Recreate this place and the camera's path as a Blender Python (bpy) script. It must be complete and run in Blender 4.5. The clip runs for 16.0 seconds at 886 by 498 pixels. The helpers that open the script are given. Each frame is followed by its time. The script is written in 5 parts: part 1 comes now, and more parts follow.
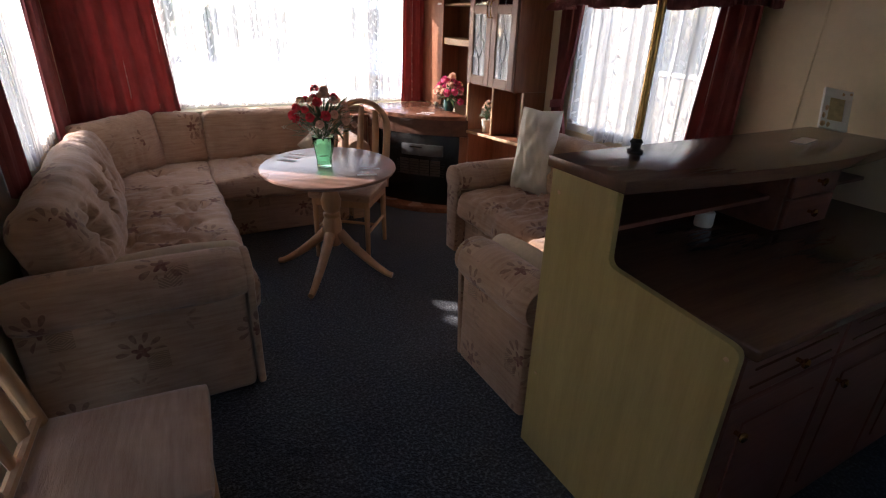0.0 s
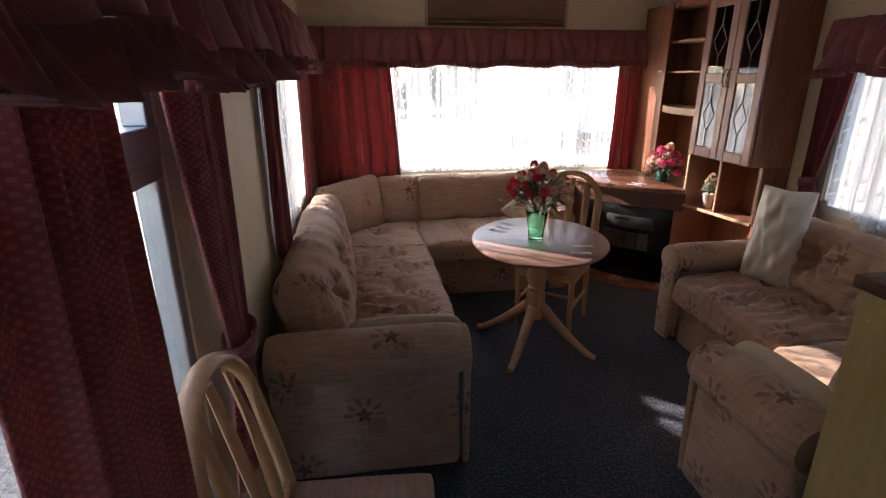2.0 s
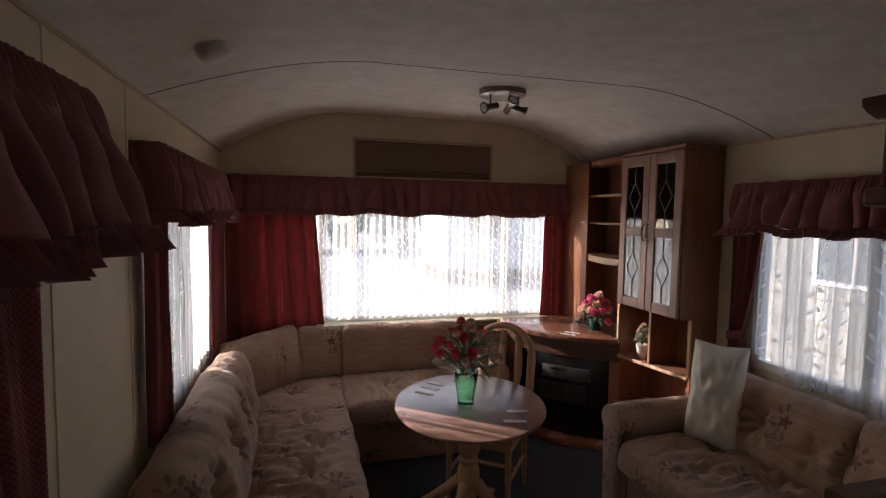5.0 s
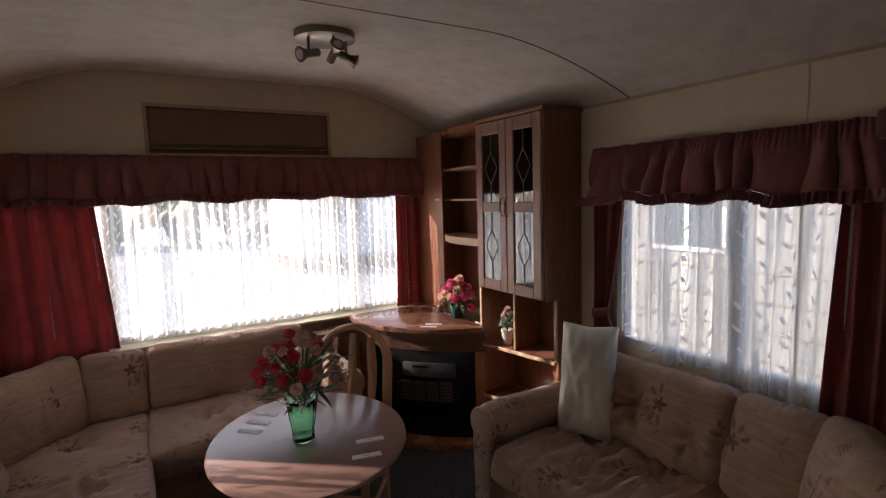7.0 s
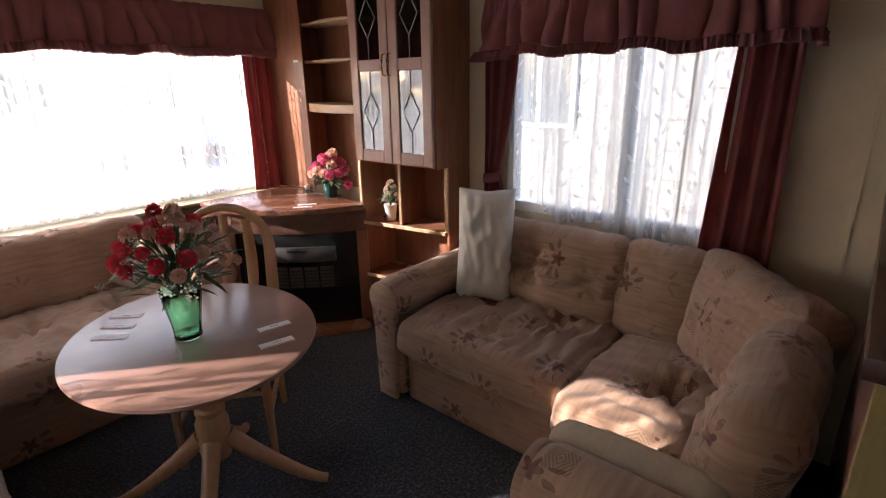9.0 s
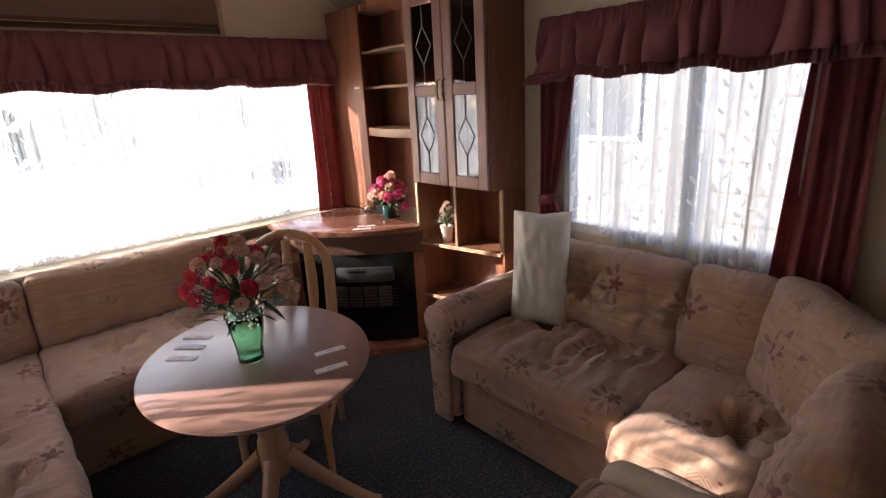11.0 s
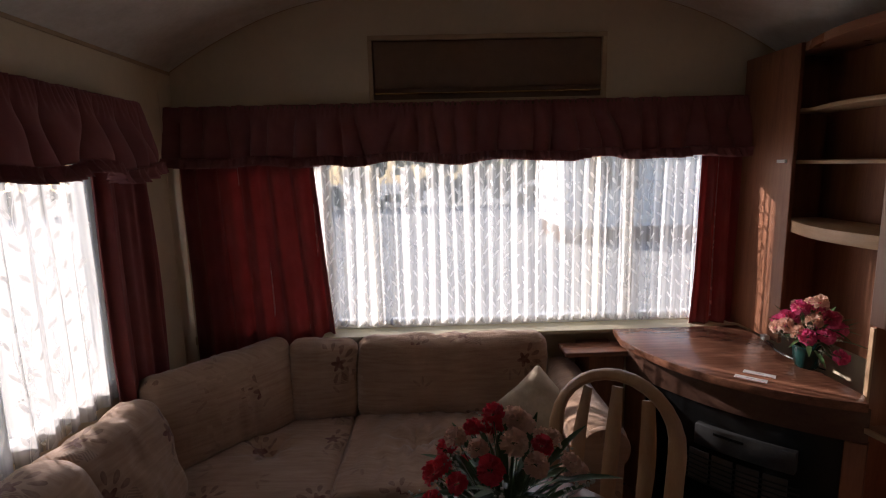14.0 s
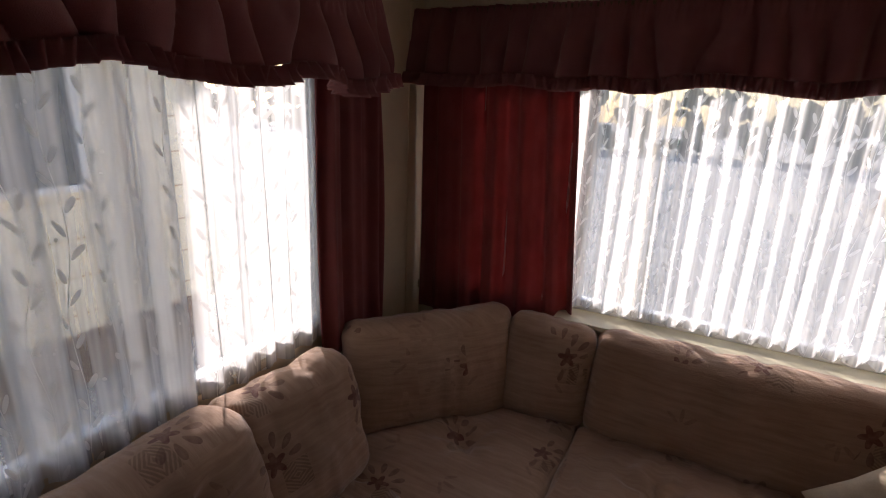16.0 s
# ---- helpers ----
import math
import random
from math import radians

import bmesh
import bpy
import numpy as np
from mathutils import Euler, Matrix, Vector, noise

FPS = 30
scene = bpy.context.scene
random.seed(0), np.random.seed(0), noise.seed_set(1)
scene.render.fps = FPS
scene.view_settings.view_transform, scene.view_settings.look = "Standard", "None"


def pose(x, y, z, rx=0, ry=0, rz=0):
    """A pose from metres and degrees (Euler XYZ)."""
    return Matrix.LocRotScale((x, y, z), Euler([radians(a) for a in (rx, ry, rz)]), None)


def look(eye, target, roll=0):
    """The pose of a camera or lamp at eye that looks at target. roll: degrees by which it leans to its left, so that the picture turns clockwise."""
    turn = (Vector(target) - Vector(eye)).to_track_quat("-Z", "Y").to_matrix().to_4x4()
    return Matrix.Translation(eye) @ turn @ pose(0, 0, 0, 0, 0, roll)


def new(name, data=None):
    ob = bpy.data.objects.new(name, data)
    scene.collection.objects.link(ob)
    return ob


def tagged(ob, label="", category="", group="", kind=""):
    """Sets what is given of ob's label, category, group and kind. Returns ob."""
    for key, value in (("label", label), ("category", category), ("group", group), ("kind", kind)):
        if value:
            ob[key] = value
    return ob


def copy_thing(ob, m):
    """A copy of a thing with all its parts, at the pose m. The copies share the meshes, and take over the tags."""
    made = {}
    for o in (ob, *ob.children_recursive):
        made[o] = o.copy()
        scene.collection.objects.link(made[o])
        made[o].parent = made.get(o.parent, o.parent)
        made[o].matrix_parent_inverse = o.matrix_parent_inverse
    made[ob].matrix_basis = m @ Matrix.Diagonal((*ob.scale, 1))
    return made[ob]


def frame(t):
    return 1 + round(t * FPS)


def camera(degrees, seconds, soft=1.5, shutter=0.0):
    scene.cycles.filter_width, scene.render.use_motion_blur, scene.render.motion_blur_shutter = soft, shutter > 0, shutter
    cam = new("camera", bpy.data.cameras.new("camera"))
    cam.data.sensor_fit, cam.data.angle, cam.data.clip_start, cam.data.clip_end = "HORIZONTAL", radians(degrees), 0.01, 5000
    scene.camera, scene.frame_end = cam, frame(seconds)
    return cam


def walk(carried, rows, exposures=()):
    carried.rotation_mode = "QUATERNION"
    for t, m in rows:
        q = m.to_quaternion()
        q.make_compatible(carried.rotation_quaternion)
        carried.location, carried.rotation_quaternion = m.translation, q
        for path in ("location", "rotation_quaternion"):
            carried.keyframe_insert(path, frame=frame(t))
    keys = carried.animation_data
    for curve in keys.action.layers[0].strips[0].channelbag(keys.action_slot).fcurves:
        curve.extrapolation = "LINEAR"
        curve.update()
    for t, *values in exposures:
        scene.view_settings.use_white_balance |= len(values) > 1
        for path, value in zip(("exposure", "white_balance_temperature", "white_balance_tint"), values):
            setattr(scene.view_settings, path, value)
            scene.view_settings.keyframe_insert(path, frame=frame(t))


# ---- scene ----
cam = camera(81.9, 16.0, 1.1)
PATH = [
    (0, (0.152, -0.144, 1.496), (1.04, 1.453, 0.683), 2.0),
    (0.5, (0.079, -0.063, 1.494), (0.735, 1.627, 0.652), 1.9),
    (1, (0.02, -0.001, 1.496), (0.528, 1.733, 0.639), 1.3),
    (1.5, (-0.018, 0.045, 1.538), (0.378, 1.838, 0.744), 0.4),
    (2, (-0.016, 0.054, 1.6), (0.278, 1.925, 0.957), 0.0),
    (2.5, (0.029, 0.007, 1.664), (0.184, 1.945, 1.196), 0.2),
    (3, (0.048, 0.046, 1.67), (0.144, 2.018, 1.345), 0.6),
    (5.5, (0.147, 0.387, 1.694), (0.87, 2.248, 1.566), 0.6),
    (6, (0.152, 0.503, 1.688), (1.046, 2.286, 1.543), -0.1),
    (6.5, (0.312, 0.61, 1.668), (1.27, 2.359, 1.511), -1.4),
    (7, (0.444, 0.761, 1.67), (1.463, 2.469, 1.457), -1.7),
    (7.5, (0.437, 0.969, 1.578), (1.673, 2.516, 1.292), -0.6),
    (8, (0.376, 1.111, 1.511), (1.797, 2.456, 1.093), -0.7),
    (8.5, (0.342, 1.111, 1.498), (1.801, 2.336, 0.887), -0.7),
    (11, (0.38, 1.081, 1.564), (1.661, 2.503, 0.984), -3.1),
    (11.5, (0.474, 1.126, 1.585), (1.676, 2.668, 1.166), -2.3),
    (12, (0.607, 1.134, 1.629), (1.598, 2.839, 1.294), -1.7),
    (12.5, (0.685, 1.215, 1.638), (1.434, 3.044, 1.335), -1.9),
    (13, (0.713, 1.44, 1.624), (1.295, 3.331, 1.335), -1.2),
    (13.5, (0.731, 1.645, 1.657), (1.104, 3.588, 1.371), -1.2),
    (14, (0.812, 1.793, 1.644), (0.854, 3.766, 1.327), -1.4),
    (14.5, (0.896, 1.95, 1.658), (0.616, 3.895, 1.296), -1.5),
    (15, (0.873, 2.102, 1.651), (0.449, 4.014, 1.255), -0.6),
    (15.5, (0.73, 2.317, 1.638), (0.158, 4.179, 1.188), 1.4),
    (16, (0.7, 2.42, 1.611), (-0.176, 4.125, 1.052), 2.3),
]
STOPS = ((0, 2.5), (1, 2.55), (2, 2.45), (3, 2.5), (5.5, 1.65), (6.5, 1.65), (7.5, 2.05), (8.5, 2.6), (11, 2.6), (11.5, 2.5), (12, 2.3), (12.5, 1.75), (13, 1.2), (13.5, 0.9), (14.5, 1.0), (15.5, 1.15), (16, 1.1))
EXPOSURES = [(t, stops, 6250, 23) for t, stops in STOPS]
walk(cam, [(t, look(eye, target, roll)) for t, eye, target, roll in PATH], EXPOSURES)

# ---- world, sun ----
SUN_WAY = Vector((0.72, -0.59, -0.365)).normalized()
world = bpy.data.worlds.new("sky")
scene.world = world
world.use_nodes = True
wn = world.node_tree.nodes
sky = wn.new("ShaderNodeTexSky")
sky.sky_type, sky.sun_disc = "NISHITA", False
sky.sun_elevation, sky.sun_rotation = radians(21), math.atan2(-0.77, 0.63)
world.node_tree.links.new(sky.outputs[0], wn["Background"].inputs[0])
wn["Background"].inputs[1].default_value = 0.15
sun = new("sun", bpy.data.lights.new("sun", "SUN"))
sun.data.energy, sun.data.angle, sun.data.color = 5.0, radians(0.6), (1.0, 0.93, 0.82)
sun.matrix_world = look(-SUN_WAY * 20, (0, 0, 0))


# ---- materials ----
class Mat:
    """A small builder of node materials."""

    def __init__(self, name):
        self.m = bpy.data.materials.new(name)
        self.m.use_nodes = True
        self.t = self.m.node_tree
        self.b = self.t.nodes["Principled BSDF"]
        self.out = self.t.nodes["Material Output"]

    def n(self, kind, **inputs):
        node = self.t.nodes.new("ShaderNode" + kind)
        for key, value in inputs.items():
            k = int(key[1:]) if key[0] == "i" and key[1:].isdigit() else key.replace("_", " ")
            if isinstance(value, (float, int, tuple)):
                node.inputs[k].default_value = value
            else:
                self.t.links.new(value, node.inputs[k])
        return node

    def link(self, a, b):
        self.t.links.new(a, b)

    def math(self, op, a, b=0.0, c=0.0):
        node = self.t.nodes.new("ShaderNodeMath")
        node.operation = op
        for i, v in enumerate((a, b, c)):
            if isinstance(v, (float, int)):
                node.inputs[i].default_value = v
            else:
                self.t.links.new(v, node.inputs[i])
        return node.outputs[0]

    def coords(self, sx=1.0, sy=1.0, sz=1.0, kind="Object"):
        tc = self.n("TexCoord")
        mp = self.n("Mapping", Vector=tc.outputs[kind], Scale=(sx, sy, sz))
        return mp.outputs[0]

    def noise(self, vec, scale, detail=4.0, rough=0.55):
        return self.n("TexNoise", Vector=vec, Scale=scale, Detail=detail, Roughness=rough).outputs[0]

    def ramp(self, fac, *stops):
        node = self.n("ValToRGB", Fac=fac)
        els = node.color_ramp.elements
        while len(els) < len(stops):
            els.new(0.5)
        for e, (p, c) in zip(els, stops):
            e.position, e.color = p, (*c, 1.0)
        return node.outputs[0]

    def mix(self, fac, a, b, kind="MIX"):
        node = self.t.nodes.new("ShaderNodeMix")
        node.data_type, node.blend_type = "RGBA", kind
        for i, v in ((0, fac), (6, a), (7, b)):
            if isinstance(v, (float, int)):
                node.inputs[i].default_value = v
            elif isinstance(v, tuple):
                node.inputs[i].default_value = (*v, 1.0)
            else:
                self.t.links.new(v, node.inputs[i])
        return node.outputs[2]

    def bump(self, height, strength=0.3, distance=0.003):
        node = self.n("Bump", Strength=strength, Distance=distance, Height=height)
        self.link(node.outputs[0], self.b.inputs["Normal"])
        return node.outputs[0]

    def set(self, colour=None, rough=0.5, metal=0.0, **more):
        if colour is not None:
            if isinstance(colour, tuple):
                self.b.inputs["Base Color"].default_value = (*colour, 1)
            else:
                self.link(colour, self.b.inputs["Base Color"])
        if isinstance(rough, (float, int)):
            self.b.inputs["Roughness"].default_value = rough
        else:
            self.link(rough, self.b.inputs["Roughness"])
        self.b.inputs["Metallic"].default_value = metal
        for k, v in more.items():
            self.b.inputs[k.replace("_", " ")].default_value = v
        return self.m


def plain(name, c, rough=0.5, metal=0.0, var=0.25, scale=18.0, bump=0.1):
    m = Mat(name)
    v = m.coords()
    f = m.noise(v, scale)
    g = m.noise(v, scale * 6)
    lo, hi = tuple(x * (1 - var) for x in c), tuple(min(1, x * (1 + var)) for x in c)
    col = m.mix(0.3, m.ramp(f, (0.3, lo), (0.7, hi)), m.ramp(g, (0.3, lo), (0.7, hi)))
    if bump:
        m.bump(g, bump, 0.002)
    return m.set(col, rough, metal)


def wood(name, dark, light, rough=0.35, along="z", scale=1.0, bump=0.08):
    m = Mat(name)
    s = {"x": (1.2, 14, 14), "y": (14, 1.2, 14), "z": (14, 14, 1.2)}[along]
    v = m.coords(*[k * scale for k in s])
    f = m.noise(v, 2.2, 6, 0.6)
    fine = m.noise(v, 14, 3, 0.7)
    big = m.noise(m.coords(), 3.0, 2)
    col = m.ramp(f, (0.28, dark), (0.72, light))
    col = m.mix(0.25, col, m.ramp(fine, (0.35, dark), (0.65, light)))
    col = m.mix(0.18, col, m.ramp(big, (0.3, tuple(x * 0.6 for x in dark)), (0.7, light)))
    m.bump(fine, bump, 0.001)
    r = m.math("ADD", m.math("MULTIPLY", big, 0.2), rough - 0.1)
    return m.set(col, r)


def upholstery(name):
    """Beige chenille with a print of brown star flowers, sprigs and hatched squares, in metres of the surface."""
    m = Mat(name)
    uv = m.n("TexCoord").outputs["UV"]
    thread = m.noise(m.n("Mapping", Vector=uv, Scale=(60, 400, 1)).outputs[0], 1.0, 3, 0.7)
    slub = m.noise(m.n("Mapping", Vector=uv, Scale=(6, 60, 1)).outputs[0], 1.0, 3, 0.6)
    cloud = m.noise(uv, 5.0, 3)
    base = m.ramp(slub, (0.3, (0.31, 0.178, 0.108)), (0.7, (0.47, 0.305, 0.200)))
    base = m.mix(0.3, base, m.ramp(cloud, (0.35, (0.28, 0.155, 0.088)), (0.65, (0.49, 0.33, 0.220))))

    def motif(scale, shift, share):
        mp = m.n("Mapping", Vector=uv, Scale=(scale, scale, 1), Location=shift)
        vor = m.n("TexVoronoi", Vector=mp.outputs[0], Scale=1.0, Randomness=0.75)
        vor.voronoi_dimensions = "2D"
        sub = m.t.nodes.new("ShaderNodeVectorMath")
        sub.operation = "SUBTRACT"
        m.link(mp.outputs[0], sub.inputs[0])
        m.link(vor.outputs["Position"], sub.inputs[1])
        xyz = m.n("SeparateXYZ", Vector=sub.outputs[0])
        x, y = xyz.outputs[0], xyz.outputs[1]
        rnd = m.n("SeparateColor", Color=vor.outputs["Color"])
        on = m.math("LESS_THAN", rnd.outputs[0], share)
        ang = m.math("ADD", m.math("ARCTAN2", y, x), m.math("MULTIPLY", rnd.outputs[1], 6.28))
        r = m.math("SQRT", m.math("ADD", m.math("MULTIPLY", x, x), m.math("MULTIPLY", y, y)))
        return x, y, ang, r, on, m.math("MULTIPLY", rnd.outputs[2], 6.28)

    # one clump: a star flower, a fan of narrow leaves and a hatched square beside it
    x, y, ang, r, on, rnd1 = motif(3.2, (0.3, 0.1, 0), 0.8)
    five = m.math("MULTIPLY_ADD", m.math("COSINE", m.math("MULTIPLY", ang, 5.0)), 0.030, 0.082)
    star = m.math("MULTIPLY", m.math("LESS_THAN", r, five), on)
    turn = m.math("SUBTRACT", m.math("FRACT", m.math("MULTIPLY", ang, 10.0 / (2 * math.pi))), 0.5)
    reach = m.math("DIVIDE", m.math("SUBTRACT", r, 0.20), 0.07)
    turn = m.math("DIVIDE", turn, 0.24)
    leaf = m.math("LESS_THAN", m.math("ADD", m.math("MULTIPLY", turn, turn), m.math("MULTIPLY", reach, reach)), 1.0)
    leaf = m.math("MULTIPLY", m.math("MULTIPLY", leaf, on), m.math("GREATER_THAN", m.math("SINE", m.math("ADD", ang, rnd1)), -0.2))
    xs, ys = m.math("ABSOLUTE", m.math("SUBTRACT", x, 0.16)), m.math("ABSOLUTE", m.math("ADD", y, 0.17))
    sq = m.math("LESS_THAN", m.math("MAXIMUM", xs, ys), 0.125)
    hatch = m.math("GREATER_THAN", m.math("SINE", m.math("MULTIPLY", m.math("ADD", xs, m.math("MULTIPLY", ys, 1.6)), 120.0)), -0.2)
    sq = m.math("MULTIPLY", m.math("MULTIPLY", sq, on), m.math("MULTIPLY_ADD", hatch, 0.75, 0.15))
    # fainter sprigs between the clumps
    x2, y2, ang2, r2, on2, rnd2 = motif(4.6, (1.7, 2.3, 0), 0.5)
    sprig = m.math("LESS_THAN", r2, m.math("MULTIPLY_ADD", m.math("COSINE", m.math("MULTIPLY", ang2, 7.0)), 0.15, 0.12))
    sprig = m.math("MULTIPLY", m.math("MULTIPLY", sprig, on2), m.math("MULTIPLY", m.math("GREATER_THAN", r2, 0.07), m.math("GREATER_THAN", m.math("SINE", ang2), 0.2)))
    leaf = m.math("MAXIMUM", leaf, m.math("MULTIPLY", sprig, 0.5))
    worn = m.ramp(m.noise(uv, 45.0, 3), (0.3, (0.5, 0.5, 0.5)), (0.6, (1.0, 1.0, 1.0)))
    col = m.mix(m.math("MULTIPLY", sq, 0.62), base, (0.16, 0.095, 0.05))
    col = m.mix(m.math("MULTIPLY", m.math("MULTIPLY", leaf, 0.72), worn), col, (0.135, 0.055, 0.032))
    col = m.mix(m.math("MULTIPLY", m.math("MULTIPLY", star, 0.92), worn), col, (0.125, 0.030, 0.018))
    m.bump(m.math("ADD", m.math("ADD", m.math("MULTIPLY", thread, 0.6), slub), m.math("MULTIPLY", m.noise(m.n("Mapping", Vector=uv, Scale=(14.0, 5.0, 1.0)).outputs[0], 1.0, 2), 2.5)), 0.5, 0.005)
    return m.set(col, 0.95, Sheen_Weight=0.25)


def cloth(name, c1, c2, through_light=0.35, waffle=0.0):
    """Heavy dyed cloth that lets some light through."""
    m = Mat(name)
    uv = m.n("TexCoord").outputs["UV"]
    f = m.noise(uv, 9.0, 4)
    fine = m.noise(uv, 300.0, 2)
    col = m.mix(0.35, m.ramp(f, (0.3, c1), (0.7, c2)), m.ramp(fine, (0.3, c1), (0.7, c2)))
    h = fine
    if waffle:
        xyz = m.n("SeparateXYZ", Vector=uv)
        a = m.math("SINE", m.math("MULTIPLY", xyz.outputs[0], waffle))
        b = m.math("SINE", m.math("MULTIPLY", xyz.outputs[1], waffle))
        w = m.math("MULTIPLY", a, b)
        h = m.math("ADD", w, m.math("MULTIPLY", fine, 0.4))
        col = m.mix(m.math("MULTIPLY", m.math("GREATER_THAN", w, 0.35), 0.35), col, tuple(min(1, x * 1.9) for x in c2))
    nrm = m.bump(h, 0.5, 0.002)
    m.set(col, 0.9, Sheen_Weight=0.15)
    tr = m.n("BsdfTranslucent", Color=col, Normal=nrm)
    mx = m.n("MixShader", Fac=through_light, i1=m.b.outputs[0], i2=tr.outputs[0])
    m.link(mx.outputs[0], m.out.inputs[0])
    return m.m


def lace(name, base=0.5, contrast=1.2, folds=40.0, pitch=0.10, row=0.042, size=1.0, leaf_glow=0.5):
    """White net with woven vines: a waving stem with slanted leaves by turns on either side, and small blossoms."""
    m = Mat(name)
    uv = m.n("TexCoord").outputs["UV"]
    xyz = m.n("SeparateXYZ", Vector=uv)
    u, v = xyz.outputs[0], xyz.outputs[1]
    sway = m.math("MULTIPLY", m.math("SINE", m.math("MULTIPLY", v, 17.0)), 0.014)
    sway = m.math("ADD", sway, m.math("MULTIPLY", m.noise(uv, 3.0, 1), 0.05))
    uu = m.math("DIVIDE", m.math("ADD", u, sway), pitch)
    x = m.math("MULTIPLY", m.math("SUBTRACT", m.math("FRACT", uu), 0.5), pitch)
    stem = m.math("LESS_THAN", m.math("ABSOLUTE", x), 0.0013)
    vv = m.math("ADD", m.math("DIVIDE", v, row), m.math("MULTIPLY", m.math("FLOOR", uu), 0.37))
    dy = m.math("MULTIPLY", m.math("SUBTRACT", m.math("FRACT", vv), 0.5), row)
    side = m.math("SUBTRACT", m.math("MULTIPLY", m.math("FLOORED_MODULO", m.math("FLOOR", vv), 2.0), 2.0), 1.0)
    xx = m.math("SUBTRACT", m.math("MULTIPLY", x, side), 0.017 * size)
    along = m.math("ADD", m.math("MULTIPLY", xx, 0.62), m.math("MULTIPLY", dy, 0.78))
    across = m.math("SUBTRACT", m.math("MULTIPLY", dy, 0.62), m.math("MULTIPLY", xx, 0.78))
    along, across = m.math("DIVIDE", along, 0.020 * size), m.math("DIVIDE", across, 0.0065 * size)
    leaf = m.math("LESS_THAN", m.math("ADD", m.math("MULTIPLY", along, along), m.math("MULTIPLY", across, across)), 1.0)
    dots = m.n("TexVoronoi", Vector=uv, Scale=60.0)
    blob = m.math("MULTIPLY", m.math("LESS_THAN", dots.outputs["Distance"], 0.28), m.math("GREATER_THAN", m.noise(uv, 8.0, 1), 0.62))
    solid = m.math("MAXIMUM", m.math("MAXIMUM", stem, leaf), blob)
    gather = m.noise(m.n("Mapping", Vector=uv, Scale=(folds, 0.8, 1.0)).outputs[0], 1.0, 2)
    net = m.math("MULTIPLY_ADD", gather, 2.0 * contrast, base - contrast)
    net = m.math("MINIMUM", m.math("MAXIMUM", net, 0.15), 0.95)
    dense = m.math("MAXIMUM", net, m.math("MULTIPLY", solid, 0.93))
    tl = m.n("BsdfTranslucent", Color=(0.86, 0.86, 0.84, 1))
    df = m.n("BsdfDiffuse", Color=(0.82, 0.82, 0.80, 1))
    glow = m.math("MULTIPLY_ADD", solid, leaf_glow - 0.5, 0.5)
    body = m.n("MixShader", Fac=glow, i1=df.outputs[0], i2=tl.outputs[0])
    clear = m.n("BsdfTransparent")
    mx = m.n("MixShader", Fac=dense, i1=clear.outputs[0], i2=body.outputs[0])
    m.link(mx.outputs[0], m.out.inputs[0])
    return m.m


def glass(name, c=(0.95, 0.97, 0.97), rough=0.0):
    m = Mat(name)
    return m.set(c, rough, 0.0, Transmission_Weight=1.0, IOR=1.45)


def pane_glass(name, gloss=0.04, tint=(0.96, 0.98, 0.98)):
    m = Mat(name)
    face = m.n("LayerWeight", Blend=0.5).outputs["Facing"]
    fac = m.math("MULTIPLY_ADD", m.math("POWER", face, 4.0), 0.45, gloss)
    cl = m.n("BsdfTransparent", Color=(*tint, 1))
    gl = m.n("BsdfGlossy", Roughness=0.03)
    mx = m.n("MixShader", Fac=fac, i1=cl.outputs[0], i2=gl.outputs[0])
    m.link(mx.outputs[0], m.out.inputs[0])
    return m.m


def carpet_mat():
    m = Mat("navy_carpet")
    v = m.coords()
    f = m.noise(v, 75.0, 3, 0.8)
    g = m.noise(v, 7.0, 4)
    vor = m.n("TexVoronoi", Vector=v, Scale=190.0).outputs["Distance"]
    col = m.ramp(f, (0.36, (0.004, 0.006, 0.009)), (0.52, (0.018, 0.024, 0.036)), (0.60, (0.16, 0.185, 0.21)))
    col = m.mix(0.35, col, m.ramp(g, (0.3, (0.007, 0.009, 0.015)), (0.7, (0.028, 0.033, 0.042))))
    m.bump(m.math("ADD", f, vor), 0.8, 0.006)
    return m.set(col, 1.0, Sheen_Weight=0.15)


def ceiling_mat():
    m = Mat("ceiling_board")
    v = m.coords()
    f = m.noise(v, 9.0, 5, 0.65)
    g = m.noise(v, 60.0, 3)
    col = m.ramp(f, (0.32, (0.68, 0.63, 0.55)), (0.6, (0.82, 0.78, 0.71)))
    col = m.mix(0.2, col, m.ramp(g, (0.35, (0.62, 0.58, 0.51)), (0.6, (0.82, 0.78, 0.72))))
    m.bump(g, 0.15, 0.002)
    return m.set(col, 0.75)


def gravel_mat():
    m = Mat("gravel")
    v = m.coords()
    vor = m.n("TexVoronoi", Vector=v, Scale=34.0)
    big = m.noise(v, 0.6, 4)
    col = m.mix(0.6, m.ramp(m.n("SeparateColor", Color=vor.outputs["Color"]).outputs[0], (0.1, (0.20, 0.18, 0.15)), (0.9, (0.62, 0.58, 0.52))),
                m.ramp(big, (0.3, (0.42, 0.39, 0.34)), (0.7, (0.62, 0.58, 0.52))))
    m.bump(m.math("SUBTRACT", 1.0, vor.outputs["Distance"]), 1.0, 0.02)
    return m.set(col, 0.9)


